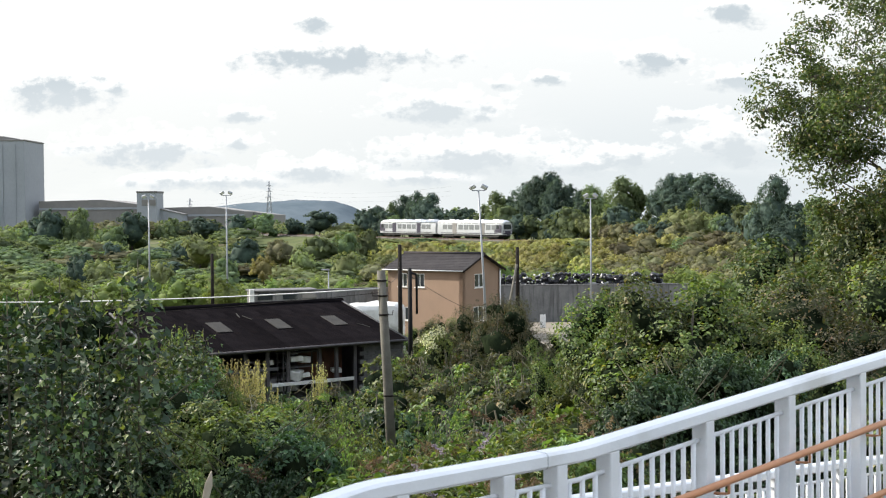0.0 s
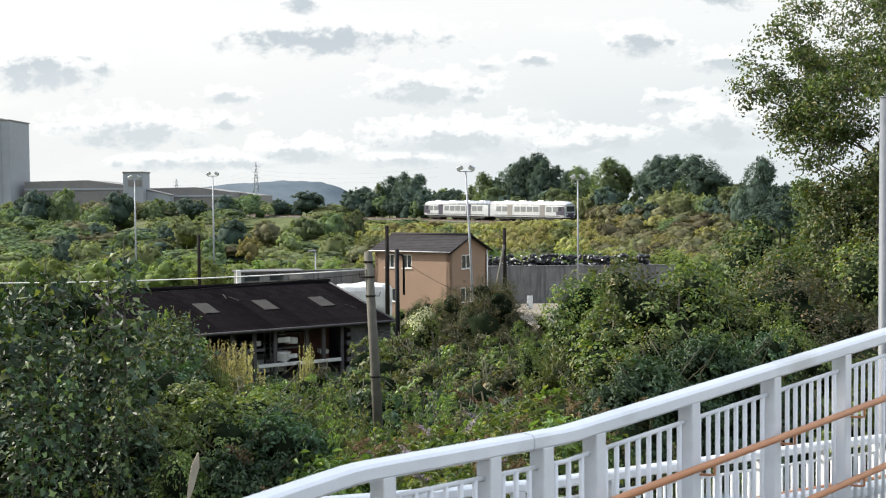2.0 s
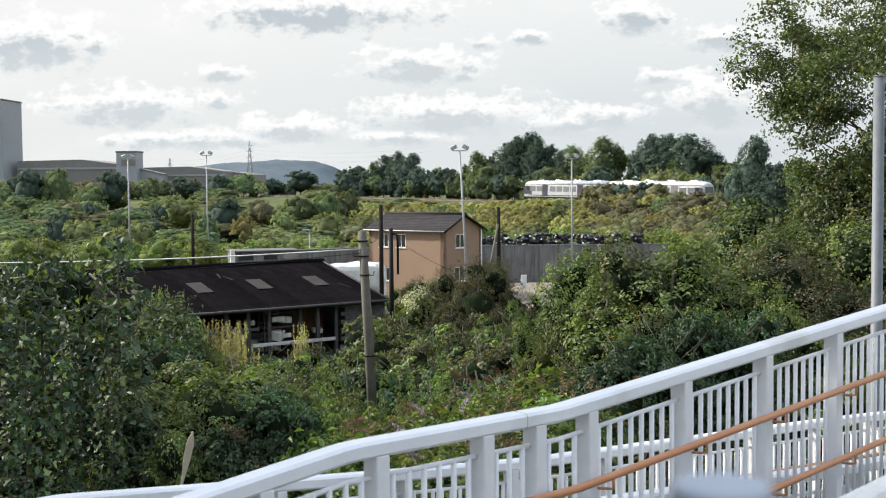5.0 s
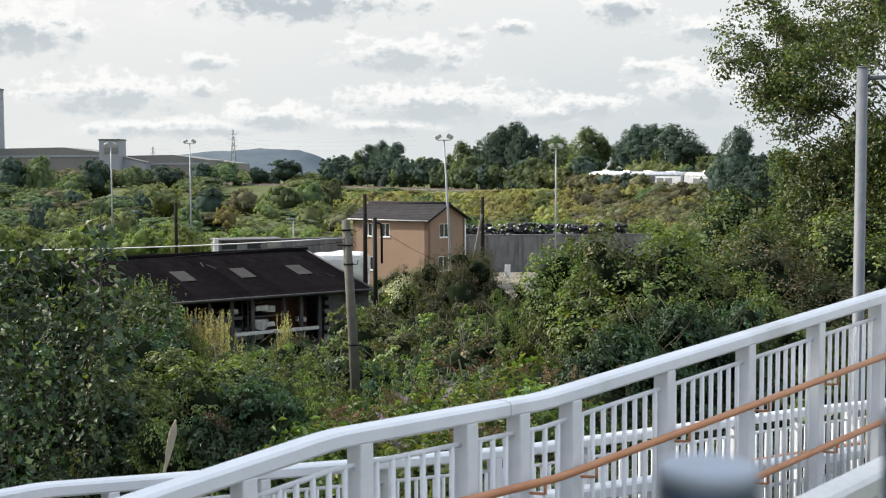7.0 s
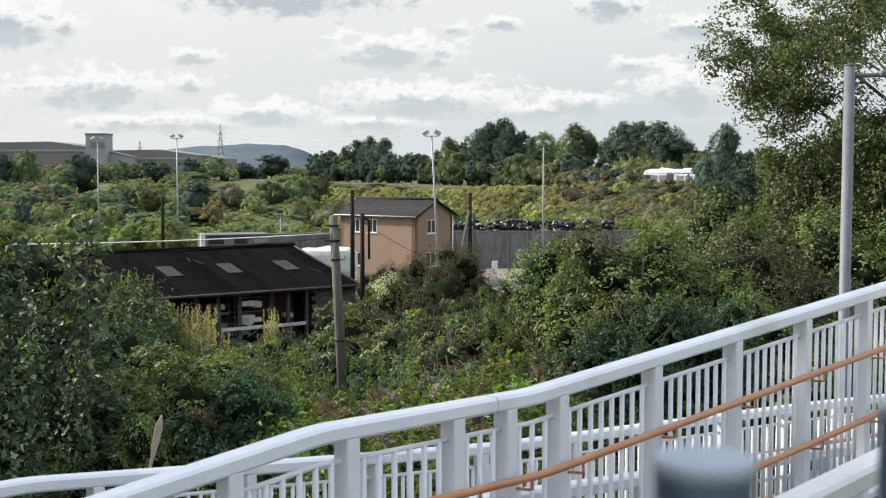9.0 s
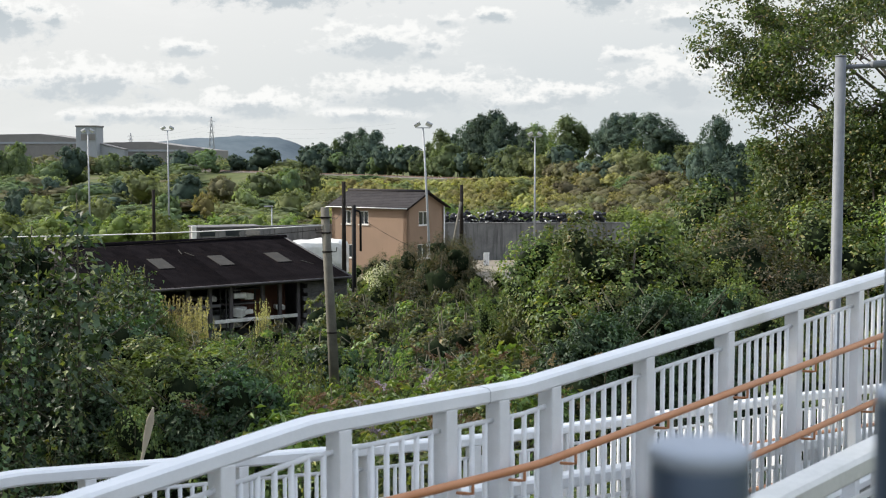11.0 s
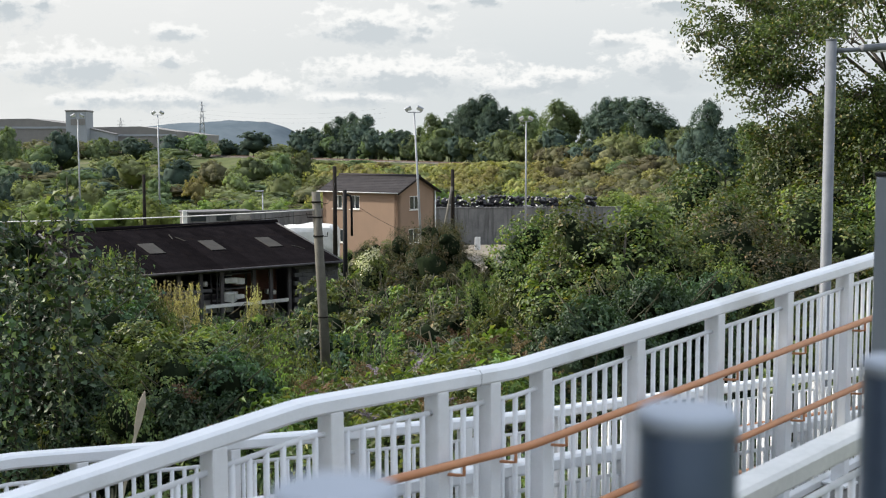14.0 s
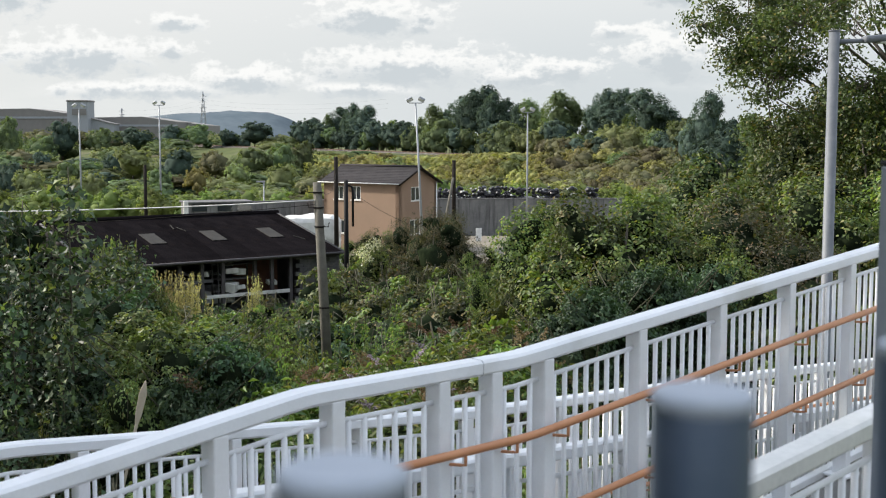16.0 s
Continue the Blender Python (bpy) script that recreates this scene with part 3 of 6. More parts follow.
railing("white steel railing along the near side of the ramp", -1.8, TOP1N, [-3.0 + 0.85 * i for i in range(13)], 0, paint=M_OLDWHITE)
railing("white railing of the lower ramp flight", 0.30, TOP2N, [-2.6 + 0.9 * i for i in range(12)], 0)
railing("white outer railing of the lower ramp flight with orange handrail", 2.0, TOP2, [-3.0 + 0.9 * i for i in range(13)], -1)


def ramp_deck(label, w0, w1, rows, lo, hi):
    root = tagged(empty("ramp"), label, "ramp", kind="structure")
    ms = [lo] + [r[0] for r in rows if lo < r[0] < hi] + [hi]
    bm = bmesh.new()
    swept(bm, [on_ramp(m, (w0 + w1) / 2, profile(rows, m) - DECK_DROP - 0.06) for m in ms], RB, abs(w1 - w0), 0.10, 0.005)
    part("deck", bm, M_DECK, root)
    for w in (w0, w1):
        bm = bmesh.new()
        swept(bm, [on_ramp(m, w, profile(rows, m) - DECK_DROP - 0.09) for m in ms], RB, 0.05, 0.24, 0.004)
        part("stringer", bm, M_WHITE, root)
    for m in np.arange(lo + 1, hi, 3.0):
        for w in (w0 + 0.2 * (1 if w1 > w0 else -1), w1 - 0.2 * (1 if w1 > w0 else -1)):
            z = profile(rows, m) - DECK_DROP - 0.12
            p = on_ramp(m, w, 0)
            g = ground_z(p.x, p.y) - 0.3
            part("column", boxes(((0.12, 0.12, z - g), pose(p.x, p.y, (z + g) / 2)), bevel=0.006), M_WHITE, root)


ramp_deck("grey upper flight of a white steel access ramp", -1.9, 0.1, TOP1, -5.5, 8.2)
ramp_deck("grey lower flight of a white steel access ramp", 0.22, 2.08, TOP2, -3.2, 9.0)


def viewing_deck():
    """The paved footway on which the camera stands, beside the ramp, with a row of steel posts."""
    z = 6.8
    root = tagged(empty("footway"), "grey paved footway beside the ramp", "footway", kind="structure")
    part("slab", boxes(((4.7, 3.8, 0.25), Matrix.Translation((0.75, -0.7, z - 0.125))), bevel=0.01), M_DECK, root)
    for x in (-1.2, 2.7):
        for y in (-2.2, 0.8):
            g = ground_z(x, y) - 0.3
            part("pier", boxes(((0.3, 0.3, z - 0.25 - g), pose(x, y, (z - 0.25 + g) / 2)), bevel=0.01), M_CONC, root)
    bm = bmesh.new()
    prof = [(0, 1.47), (0.0195, 1.47), (0.0225, 1.4685), (0.0245, 1.4655), (0.025, 1.462), (0.025, 0.0)]
    rings = []
    for r, h in prof[1:]:
        rings.append([bm.verts.new((r * math.cos(k * math.tau / 32), r * math.sin(k * math.tau / 32), h)) for k in range(32)])
    for a, b in zip(rings, rings[1:]):
        for k in range(32):
            bm.faces.new((a[k], b[k], b[(k + 1) % 32], a[(k + 1) % 32])).smooth = True
    bm.faces.new(rings[0])
    fence = tagged(empty("post_fence", 0.13, 0.6, z - 0.001), "blue-grey steel post fence with flat round caps", "fence")
    first = part("fence_post", bm, M_POST, fence)
    # caps coloured paler than the posts, for sky light on their tops
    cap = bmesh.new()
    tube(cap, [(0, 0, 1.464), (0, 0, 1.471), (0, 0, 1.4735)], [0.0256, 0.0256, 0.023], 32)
    cap = part("post_cap", cap, M_CAP, first, "flat blue-grey cap, paled for the sky light on top")
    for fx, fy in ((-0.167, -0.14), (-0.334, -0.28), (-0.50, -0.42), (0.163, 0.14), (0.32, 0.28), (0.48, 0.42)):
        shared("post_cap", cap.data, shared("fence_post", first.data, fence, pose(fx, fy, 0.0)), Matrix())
    bm = bmesh.new()
    tube(bm, [(-0.55, -0.46, 0.35), (0.53, 0.46, 0.35)], 0.012, 10)
    part("fence_rail", bm, M_POST, fence)
    # a taller square post that closes the fence
    sp = tagged(empty("square_post", 1.157, 3.0, z - 0.8), "grey square steel post with a dark cap", "post")
    part("shaft", boxes(((0.12, 0.12, 2.32), pose(0, 0, 1.16)), bevel=0.006), M_SQUARE, sp)
    part("cap", boxes(((0.124, 0.124, 0.012), pose(0, 0, 2.326)), bevel=0.003), M_BLACK, sp, "dark flat cap")
    part("footing", boxes(((0.3, 0.3, 2.6), pose(0, 0, -1.3))), M_CONC, sp, "concrete footing")


viewing_deck()


# ---------------------------------------------------------------- lamps, masts, poles
def street_lamp():
    x, y = 5.08, 16.0
    g = ground_z(x, y)
    root = tagged(empty("street_lamp", x, y, g), "galvanised street lamp column with a short arm", "lamp post")
    bm = bmesh.new()
    h = 9.72 - g
    tube(bm, [(0, 0, -0.2), (0, 0, 1.2), (0, 0, 1.25), (0, 0, h)], [0.11, 0.11, 0.076, 0.070], 16)
    part("column", bm, M_LAMP, root)
    bm = bmesh.new()
    tube(bm, [(0, 0, h), (0, 0, h + 0.02)], 0.074, 16)
    part("cap", bm, M_LAMP, root)
    bm = bmesh.new()
    tube(bm, [(0.05, 0, h - 0.13), (0.5, 0, h - 0.11)], [0.032, 0.028], 12)
    part("arm", bm, M_LAMP, root)
    head = bmesh.new()
    box(head, (0.62, 0.24, 0.09), pose(0.68, 0, h - 0.08, 0, -4, 0), 0.035)
    hd = part("lamp_head", head, M_LAMP, root, "flat grey lamp head")
    part("lens", boxes(((0.34, 0.18, 0.02), pose(0.74, 0, h - 0.132, 0, -4, 0)), bevel=0.006), M_PALE, hd, "milky lens")


street_lamp()


def flood_mast(x, y, top, lean, label):
    g = ground_z(x, y)
    h = top - g
    root = tagged(empty("floodlight_mast", x, y, g), label, "mast", "floodlight masts")
    bm = bmesh.new()
    tube(bm, [(0, 0, -0.2), (lean * 0.5, 0, h * 0.5), (lean, 0, h - 0.4)], [0.095, 0.075, 0.05], 10)
    part("shaft", bm, M_GALV, root)
    part("crossbar", boxes(((0.86, 0.06, 0.06), pose(lean, 0, h - 0.4)), bevel=0.01), M_GALV, root)
    for s in (-1, 1):
        m = pose(lean + s * 0.38, -0.05, h - 0.18, 35, s * 28, 0)
        f = part("floodlight", boxes(((0.42, 0.16, 0.28), m), bevel=0.035), M_GALV, root, "grey floodlight")
        part("lens", boxes(((0.35, 0.02, 0.21), m @ pose(0, -0.085, 0)), bevel=0.004), M_PALE, f, "milky glass front")
    part("base_box", boxes(((0.3, 0.3, 0.8), pose(0, 0, 0.4)), bevel=0.02), M_GALV, root)


flood_mast(-32.7, 110, 11.1, 0.0, "grey floodlight mast beyond the shed")
flood_mast(-25.5, 110, 11.35, 0.0, "grey twin floodlight mast among the hedges")
flood_mast(-1.25, 78, 10.75, -0.5, "leaning grey twin floodlight mast before the house")
flood_mast(6.7, 97, 10.5, 0.0, "grey floodlight mast beside the concrete wall")


def wood_pole(x, y, top, r, mat, label, irons=(), lean=(0, 0)):
    g = ground_z(x, y)
    root = tagged(empty("utility_pole", x, y, g), label, "pole")
    bm = bmesh.new()
    h = top - g
    tube(bm, [(0, 0, -0.3), (lean[0] * 0.5, 0, h * 0.5), (lean[0], lean[1], h)], [r * 1.15, r * 1.05, r * 0.9], 14)
    part("shaft", bm, mat, root)
    for z, s in irons:
        bm = bmesh.new()
        tube(bm, [(lean[0] * z / h, 0, z - 0.02), (lean[0] * z / h, 0, z + 0.02)], r * 1.12, 14)
        tube(bm, [(lean[0] * z / h, -r, z), (lean[0] * z / h + s * (r + 0.12), -r, z), (lean[0] * z / h + s * (r + 0.14), -r, z + 0.12)], 0.012, 6)
        part("iron_bracket", bm, M_DARKWOOD, root, "rusty iron band with hook")
    return root


main_pole = wood_pole(-3.03, 32.0, 7.13, 0.125, M_WOOD, "weathered grey wooden utility pole in the scrub", ((4.55, 1), (5.05, -1), (5.45, -1), (2.4, 1)), (-0.28, 0))
wood_pole(-6.5, 74.0, 7.0, 0.13, M_DARKWOOD, "dark wooden pole before the house")
wood_pole(0.85, 95.0, 6.35, 0.15, M_DARKWOOD, "dark wooden pole beside the concrete wall")
wood_pole(-24.2, 99.0, 5.9, 0.13, M_DARKWOOD, "dark wooden pole in the hedge")


def stay():
    bm = bmesh.new()
    tube(bm, [(0, 0, -0.2), (0.95, 0.9, 4.9)], 0.10, 8)
    ob = part("pole_stay", bm, M_WOOD)
    ob.matrix_world = pose(-0.15, 94.0, 0.1)
    tagged(ob, "slanting grey timber stay against a pole", "pole")


stay()


def hooked_post():
    root = tagged(empty("yard_lamp_post", -4.62, 58.0, ground_z(-4.62, 58)), "black post with a hooked lamp pipe", "lamp post")
    bm = bmesh.new()
    tube(bm, [(0, 0, -0.2), (0, 0, 6.1)], [0.12, 0.10], 10)
    part("shaft", bm, M_BLACK, root)
    bm = bmesh.new()
    tube(bm, [(0, 0, 5.5), (0.02, 0, 5.75), (0.12, 0, 5.85), (0.27, 0, 5.8), (0.32, 0, 5.6), (0.32, 0, 3.9)], 0.055, 8)
    part("hook", bm, M_BLACK, root)


hooked_post()


def small_lamp():
    root = tagged(empty("yard_lamp", -14.2, 96.5, 0.0), "thin grey yard lamp with a small head", "lamp post")
    bm = bmesh.new()
    tube(bm, [(0, 0, -0.2), (0, 0, 4.6)], [0.06, 0.045], 8)
    part("column", bm, M_GALV, root)
    part("lamp_head", boxes(((0.7, 0.2, 0.12), pose(-0.25, 0, 4.62)), bevel=0.03), M_GALV, root)


small_lamp()


def cable(a, b, sag, r, mat, label):
    a, b = Vector(a), Vector(b)
    bm = bmesh.new()
    pts = [a.lerp(b, i / 16) - Vector((0, 0, sag * 4 * (i / 16) * (1 - i / 16))) for i in range(17)]
    tube(bm, [p - a for p in pts], r, 5)
    ob = part("overhead_cable", bm, mat)
    ob.location = a
    tagged(ob, label, "cable", "overhead cables")


POLE_TOP = (-3.36, 31.9, 6.66)
cable(POLE_TOP, (-22.0, 38.5, 6.05), 0.2, 0.018, M_WIRE, "pale thick overhead cable from the wooden pole")
cable((-3.36, 31.9, 6.55), (-24.0, 34.5, 5.6), 0.3, 0.008, M_DARKWOOD, "thin dark overhead wire from the wooden pole")
cable((-6.5, 73.9, 5.6), (-2.2, 82.0, 2.3), 0.25, 0.014, M_BLACK, "slack dark wire before the house")
cable((-3.2, 32.0, 6.9), (-6.5, 74.0, 6.0), 0.5, 0.008, M_BLACK, "thin dark wire between the poles")


# ---------------------------------------------------------------- the ochre house
def window_unit(parent, m, w, h, panes=2):
    fr = bmesh.new()
    t = 0.05
    for s in (-1, 1):
        box(fr, (t, 0.09, h), m @ pose(s * (w / 2 - t / 2), 0, 0), 0.008)
        box(fr, (w - 2 * t, 0.09, t), m @ pose(0, 0, s * (h / 2 - t / 2)), 0.008)
    for k in range(1, panes):
        box(fr, (t * 0.8, 0.085, h - 2 * t), m @ pose(-w / 2 + w * k / panes, 0, 0), 0.006)
    win = part("window", fr, M_FRAME, parent, "white framed casement window")
    for k in range(panes):
        part("pane", boxes(((w / panes - t, 0.02, h - 2 * t), m @ pose(-w / 2 + w * (k + 0.5) / panes, 0.01, 0))), M_PANE, win)
    part("sill", boxes(((w + 0.12, 0.16, 0.05), m @ pose(0, -0.05, -h / 2 - 0.03)), bevel=0.008), M_FRAME, win)


def house():
    # local: x along the long wall from the near corner (to the camera's left), y into the gable's depth
    Ld, Wd, eaves, ridge = 6.85, 4.25, 5.05, 6.02
    ang = math.degrees(math.atan2(0.6, -0.8))
    root = tagged(empty("house", -2.99, 82.6, 0.0), "two-storey ochre rendered house with a shallow brown roof", "house")
    ax, ay = Vector((-0.8, 0.6, 0)), Vector((0.6, 0.8, 0))
    basis = Matrix(((ax.x, ay.x, 0, 0), (ax.y, ay.y, 0, 0), (0, 0, 1, 0), (0, 0, 0, 1)))
    T = lambda x, y, z: basis @ Vector((x, y, z))
    th = 0.3

    def wall(name, a, b, openings, gable=False):
        """A wall from a to b (local xy), with openings (centre along, centre up, width, height) cut through it."""
        a, b = Vector((*a, 0)), Vector((*b, 0))
        ln = (b - a).length
        d = (b - a) / ln
        xs = sorted({0.0, ln} | {o[0] - o[2] / 2 for o in openings} | {o[0] + o[2] / 2 for o in openings})
        zs = sorted({-0.3, eaves} | {o[1] - o[3] / 2 for o in openings} | {o[1] + o[3] / 2 for o in openings})
        bm = bmesh.new()
        keep = {}

        def vert(x, z):
            k = (round(x, 4), round(z, 4))
            if k not in keep:
                p = a + d * x
                keep[k] = bm.verts.new(T(p.x, p.y, z))
            return keep[k]

        for x0, x1 in zip(xs, xs[1:]):
            for z0, z1 in zip(zs, zs[1:]):
                cx, cz = (x0 + x1) / 2, (z0 + z1) / 2
                if any(abs(cx - o[0]) < o[2] / 2 and abs(cz - o[1]) < o[3] / 2 for o in openings):
                    continue
                bm.faces.new((vert(x0, z0), vert(x1, z0), vert(x1, z1), vert(x0, z1)))
        if gable:
            top = [vert(x, eaves) for x in xs] + [vert(ln / 2, ridge)]
            bm.faces.new(top)
        bmesh.ops.recalc_face_normals(bm, faces=bm.faces[:])
        mid = T(Ld / 2, Wd / 2, 2.5)
        f = bm.faces[0] if not hasattr(bm.faces, "ensure_lookup_table") else (bm.faces.ensure_lookup_table(), bm.faces[0])[1]
        if f.normal.dot(f.calc_center_median() - mid) < 0:
            bmesh.ops.reverse_faces(bm, faces=bm.faces[:])
        bmesh.ops.solidify(bm, geom=bm.faces[:], thickness=th)
        return part(name, bm, M_RENDER, root)

    up, low = 4.28, 2.0
    long_o = [(5.45, up, 0.85, 0.95), (3.85, up, 0.85, 0.95), (5.3, low - 0.1, 0.85, 0.95)]
    gab_o = [(1.85, up, 1.05, 0.95), (1.75, low - 0.0, 1.15, 1.0)]
    wall("wall", (0, 0), (Ld, 0), long_o)
    wall("wall", (0, 0), (0, Wd), gab_o, True)
    wall("wall", (Ld, 0), (Ld, Wd), [], True)
    wall("wall", (0, Wd), (Ld, Wd), [])
    for c, z, w, h in long_o:
        p = T(c, 0.06, z)
        window_unit(root, Matrix.Translation(p) @ Matrix.Rotation(math.atan2(0.6, -0.8) + math.pi, 4, "Z"), w, h)
    for c, z, w, h in gab_o:
        p = T(0.06, c, z)
        window_unit(root, Matrix.Translation(p) @ Matrix.Rotation(math.atan2(0.8, 0.6), 4, "Z"), w, h)
    # two roof slopes with overhang, in courses of tiles
    over, side = 0.3, 0.28
    rise = (ridge - eaves) / (Wd / 2)
    for s in (0, 1):
        slope_ob = new("roof_slope")
        slope_ob.parent = root
        courses = 11
        run = Wd / 2 + over
        for k in range(courses):
            bm = bmesh.new()
            y0, y1 = -over + run * k / courses, -over + run * (k + 1) / courses + 0.05
            z0, z1 = eaves + rise * y0 + 0.10, eaves + rise * y1 + 0.075
            if s:
                y0, y1 = Wd - y0, Wd - y1
            pts = [T(-side, y0, z0), T(Ld + side, y0, z0), T(Ld + side, y1, z1), T(-side, y1, z1)]
            lo4 = [p - Vector((0, 0, 0.06)) for p in pts]
            vs = [bm.verts.new(p) for p in pts + lo4]
            for q in ((0, 1, 2, 3), (7, 6, 5, 4), (0, 4, 5, 1), (1, 5, 6, 2), (2, 6, 7, 3), (3, 7, 4, 0)):
                bm.faces.new([vs[i] for i in q])
            bmesh.ops.recalc_face_normals(bm, faces=bm.faces[:])
            part("tile_course", bm, M_ROOFTILE, slope_ob)
    bm = bmesh.new()
    tube(bm, [T(-side, Wd / 2, ridge + 0.12), T(Ld + side, Wd / 2, ridge + 0.12)], 0.10, 8)
    part("ridge_tiles", bm, M_ROOFTILE, root)
    # fascia, gutter and bargeboards
    bm = bmesh.new()
    tube(bm, [T(-side, -over - 0.03, eaves - 0.05), T(Ld + side, -over - 0.03, eaves - 0.05)], 0.035, 8)
    part("gutter", bm, M_PALE, root, "pale gutter")
    for xx in (-side, Ld + side):
        bm = bmesh.new()
        for s in (0, 1):
            y0, y1 = (-over, Wd / 2) if not s else (Wd + over, Wd / 2)
            tube(bm, [T(xx, y0, eaves - rise * over + 0.02), T(xx, y1, ridge + 0.04)], 0.07, 4)
        part("bargeboard", bm, M_DARKWOOD, root)
    bm = bmesh.new()
    tube(bm, [T(-0.05, Wd - 0.1, eaves), T(-0.05, Wd - 0.1, 0)], 0.05, 8)
    part("downpipe", bm, M_FRAME, root)
    part("meter_box", boxes(((0.55, 0.25, 0.7), Matrix.Translation(T(6.3, -0.12, 2.05)) @ Matrix.Rotation(math.atan2(0.6, -0.8), 4, "Z")), bevel=0.02), M_FRAME, root, "white wall box")


house()


# ---------------------------------------------------------------- the open-fronted shed
def shed():
    ax, ay = Vector((0.8, 0.6, 0)), Vector((-0.6, 0.8, 0))
    Ln, run, eave, ridge = 12.6, 6.25, 2.70, 4.16
    org = Vector((-5.07, 59.4, 0)) - ax * Ln
    root = tagged(empty("shed", *org), "long dark open-fronted shed with rusty roof sheets", "shed")
    T = lambda x, y, z: ax * x + ay * y + Vector((0, 0, z))
    turn = Matrix.Rotation(math.atan2(ax.y, ax.x), 4, "Z")
    # roof sheets, lapped side by side on both slopes; two bays hold translucent sheets
    sheets = 14
    wd = Ln / sheets
    sl = math.hypot(run, ridge - eave)
    pitch = math.degrees(math.atan2(ridge - eave, run))
    bm = bmesh.new()
    box(bm, (wd - 0.012, sl + 0.35, 0.025), pose(wd / 2, (sl - 0.35) / 2, 0), 0.004)
    for k in range(4):
        box(bm, (0.035, sl + 0.34, 0.02), pose(wd * (k + 0.5) / 4, (sl - 0.35) / 2, 0.016), 0.004)
    me = bpy.data.meshes.new("roof_sheet")
    bm.to_mesh(me), bm.free()
    me.materials.append(M_SHEDROOF)
    for k in range(sheets):
        m = Matrix.Translation(T(wd * k, 0, eave + 0.06)) @ turn @ pose(0, 0, 0, pitch, 0, 0)
        shared("roof_sheet", me, root, m)
        m2 = Matrix.Translation(T(wd * (k + 1), 2 * run, eave + 0.06)) @ turn @ pose(0, 0, 0, 0, 0, 180) @ pose(0, 0, 0, pitch, 0, 0)
        shared("roof_sheet", me, root, m2)
    bm = bmesh.new()
    tube(bm, [T(-0.1, run, ridge + 0.10), T(Ln + 0.1, run, ridge + 0.10)], 0.12, 8)
    part("ridge_cap", bm, M_SHEDROOF, root)
    slope = lambda x, y, lift: T(x, y, eave + (ridge - eave) * y / run + lift)
    for x in (4.2, 7.3, 10.4):
        m = Matrix.Translation(slope(x, 3.0, 0.105)) @ turn @ pose(0, 0, 0, pitch, 0, 0)
        part("roof_light", boxes(((0.78, 1.55, 0.03), m), bevel=0.01), M_SKYLIGHT, root, "grimy pale roof light")
    for x, y, a in ((6.2, 4.2, 20), (5.9, 4.6, -10), (11.5, 2.0, 35)):
        m = Matrix.Translation(slope(x, y, 0.10)) @ turn @ pose(0, 0, 0, pitch, 0, a)
        part("loose_batten", boxes(((0.05, 0.7, 0.03), m)), M_SKYLIGHT, root, "pale loose batten on the roof")
    # eaves beam, verge boards, gutter
    part("eaves_beam", boxes(((Ln, 0.14, 0.22), Matrix.Translation(T(Ln / 2, 0.05, eave - 0.1)) @ turn), bevel=0.01), M_SHEDWALL, root)
    bm = bmesh.new()
    tube(bm, [T(0, -0.38, eave - 0.06), T(Ln, -0.38, eave - 0.06)], 0.06, 6)
    part("gutter", bm, M_SHEDWALL, root, "dark grey gutter")
    for x in (0.0, Ln):
        bm = bmesh.new()
        tube(bm, [T(x, -0.35, eave - 0.02), T(x, run, ridge + 0.06), T(x, 2 * run, eave - 0.02)], 0.07, 4)
        part("verge_board", bm, M_BLOCK, root, "grey verge board")
    # posts of the open front and a low rail
    for x in (0.2, 2.0, 4.2, 5.3, 6.35, 8.0, 8.9, 9.9):
        part("front_post", boxes(((0.16, 0.16, eave + 0.3), Matrix.Translation(T(x, 0.12, (eave - 0.3) / 2)) @ turn), bevel=0.01), M_SHEDWALL, root)
    part("front_rail", boxes(((4.4, 0.1, 0.16), Matrix.Translation(T(7.6, 0.05, 0.95)) @ turn), bevel=0.01), M_PALE, root, "pale horizontal board")
    part("front_rail", boxes(((3.8, 0.1, 0.14), Matrix.Translation(T(3.9, 0.05, 1.7)) @ turn), bevel=0.01), M_BLOCK, root)
    # block pier at the end, back and end walls
    for r in range(13):
        for c in range(6):
            x = 10.15 + 0.42 * c + (0.21 if r % 2 else 0)
            ln = 0.41 if x + 0.41 < Ln else Ln - x
            if ln < 0.08:
                continue
            part("block", boxes(((ln, 0.2, 0.19), Matrix.Translation(T(x + ln / 2, 0.1 + 0.01 * ((r * 7 + c * 3) % 3), 0.1 + 0.2 * r)) @ turn), bevel=0.008), M_BLOCK, root)
    part("back_wall", boxes(((Ln, 0.15, eave + 0.2), Matrix.Translation(T(Ln / 2, 2 * run - 0.1, (eave - 0.2) / 2)) @ turn)), M_SHEDWALL, root)
    for x in (0.08, Ln - 0.08):
        bm = bmesh.new()
        pr = [(0.3, -0.2), (2 * run - 0.2, -0.2), (2 * run - 0.2, eave), (run, ridge), (0.3, eave)]
        vs = [bm.verts.new(T(x, y, z)) for y, z in pr]
        bm.faces.new(vs)
        bmesh.ops.solidify(bm, geom=bm.faces[:], thickness=0.1)
        part("end_wall", bm, M_SHEDWALL, root)
    part("partition", boxes(((2.4, 0.1, 1.9), Matrix.Translation(T(8.8, 1.6, 1.75)) @ turn)), M_REDWOOD, root, "red-brown boarded partition")
    part("floor_slab", boxes(((Ln, 2 * run, 0.2), Matrix.Translation(T(Ln / 2, run, 0.0)) @ turn)), M_DECK, root)
    return T, org


SHED_T, SHED_O = shed()


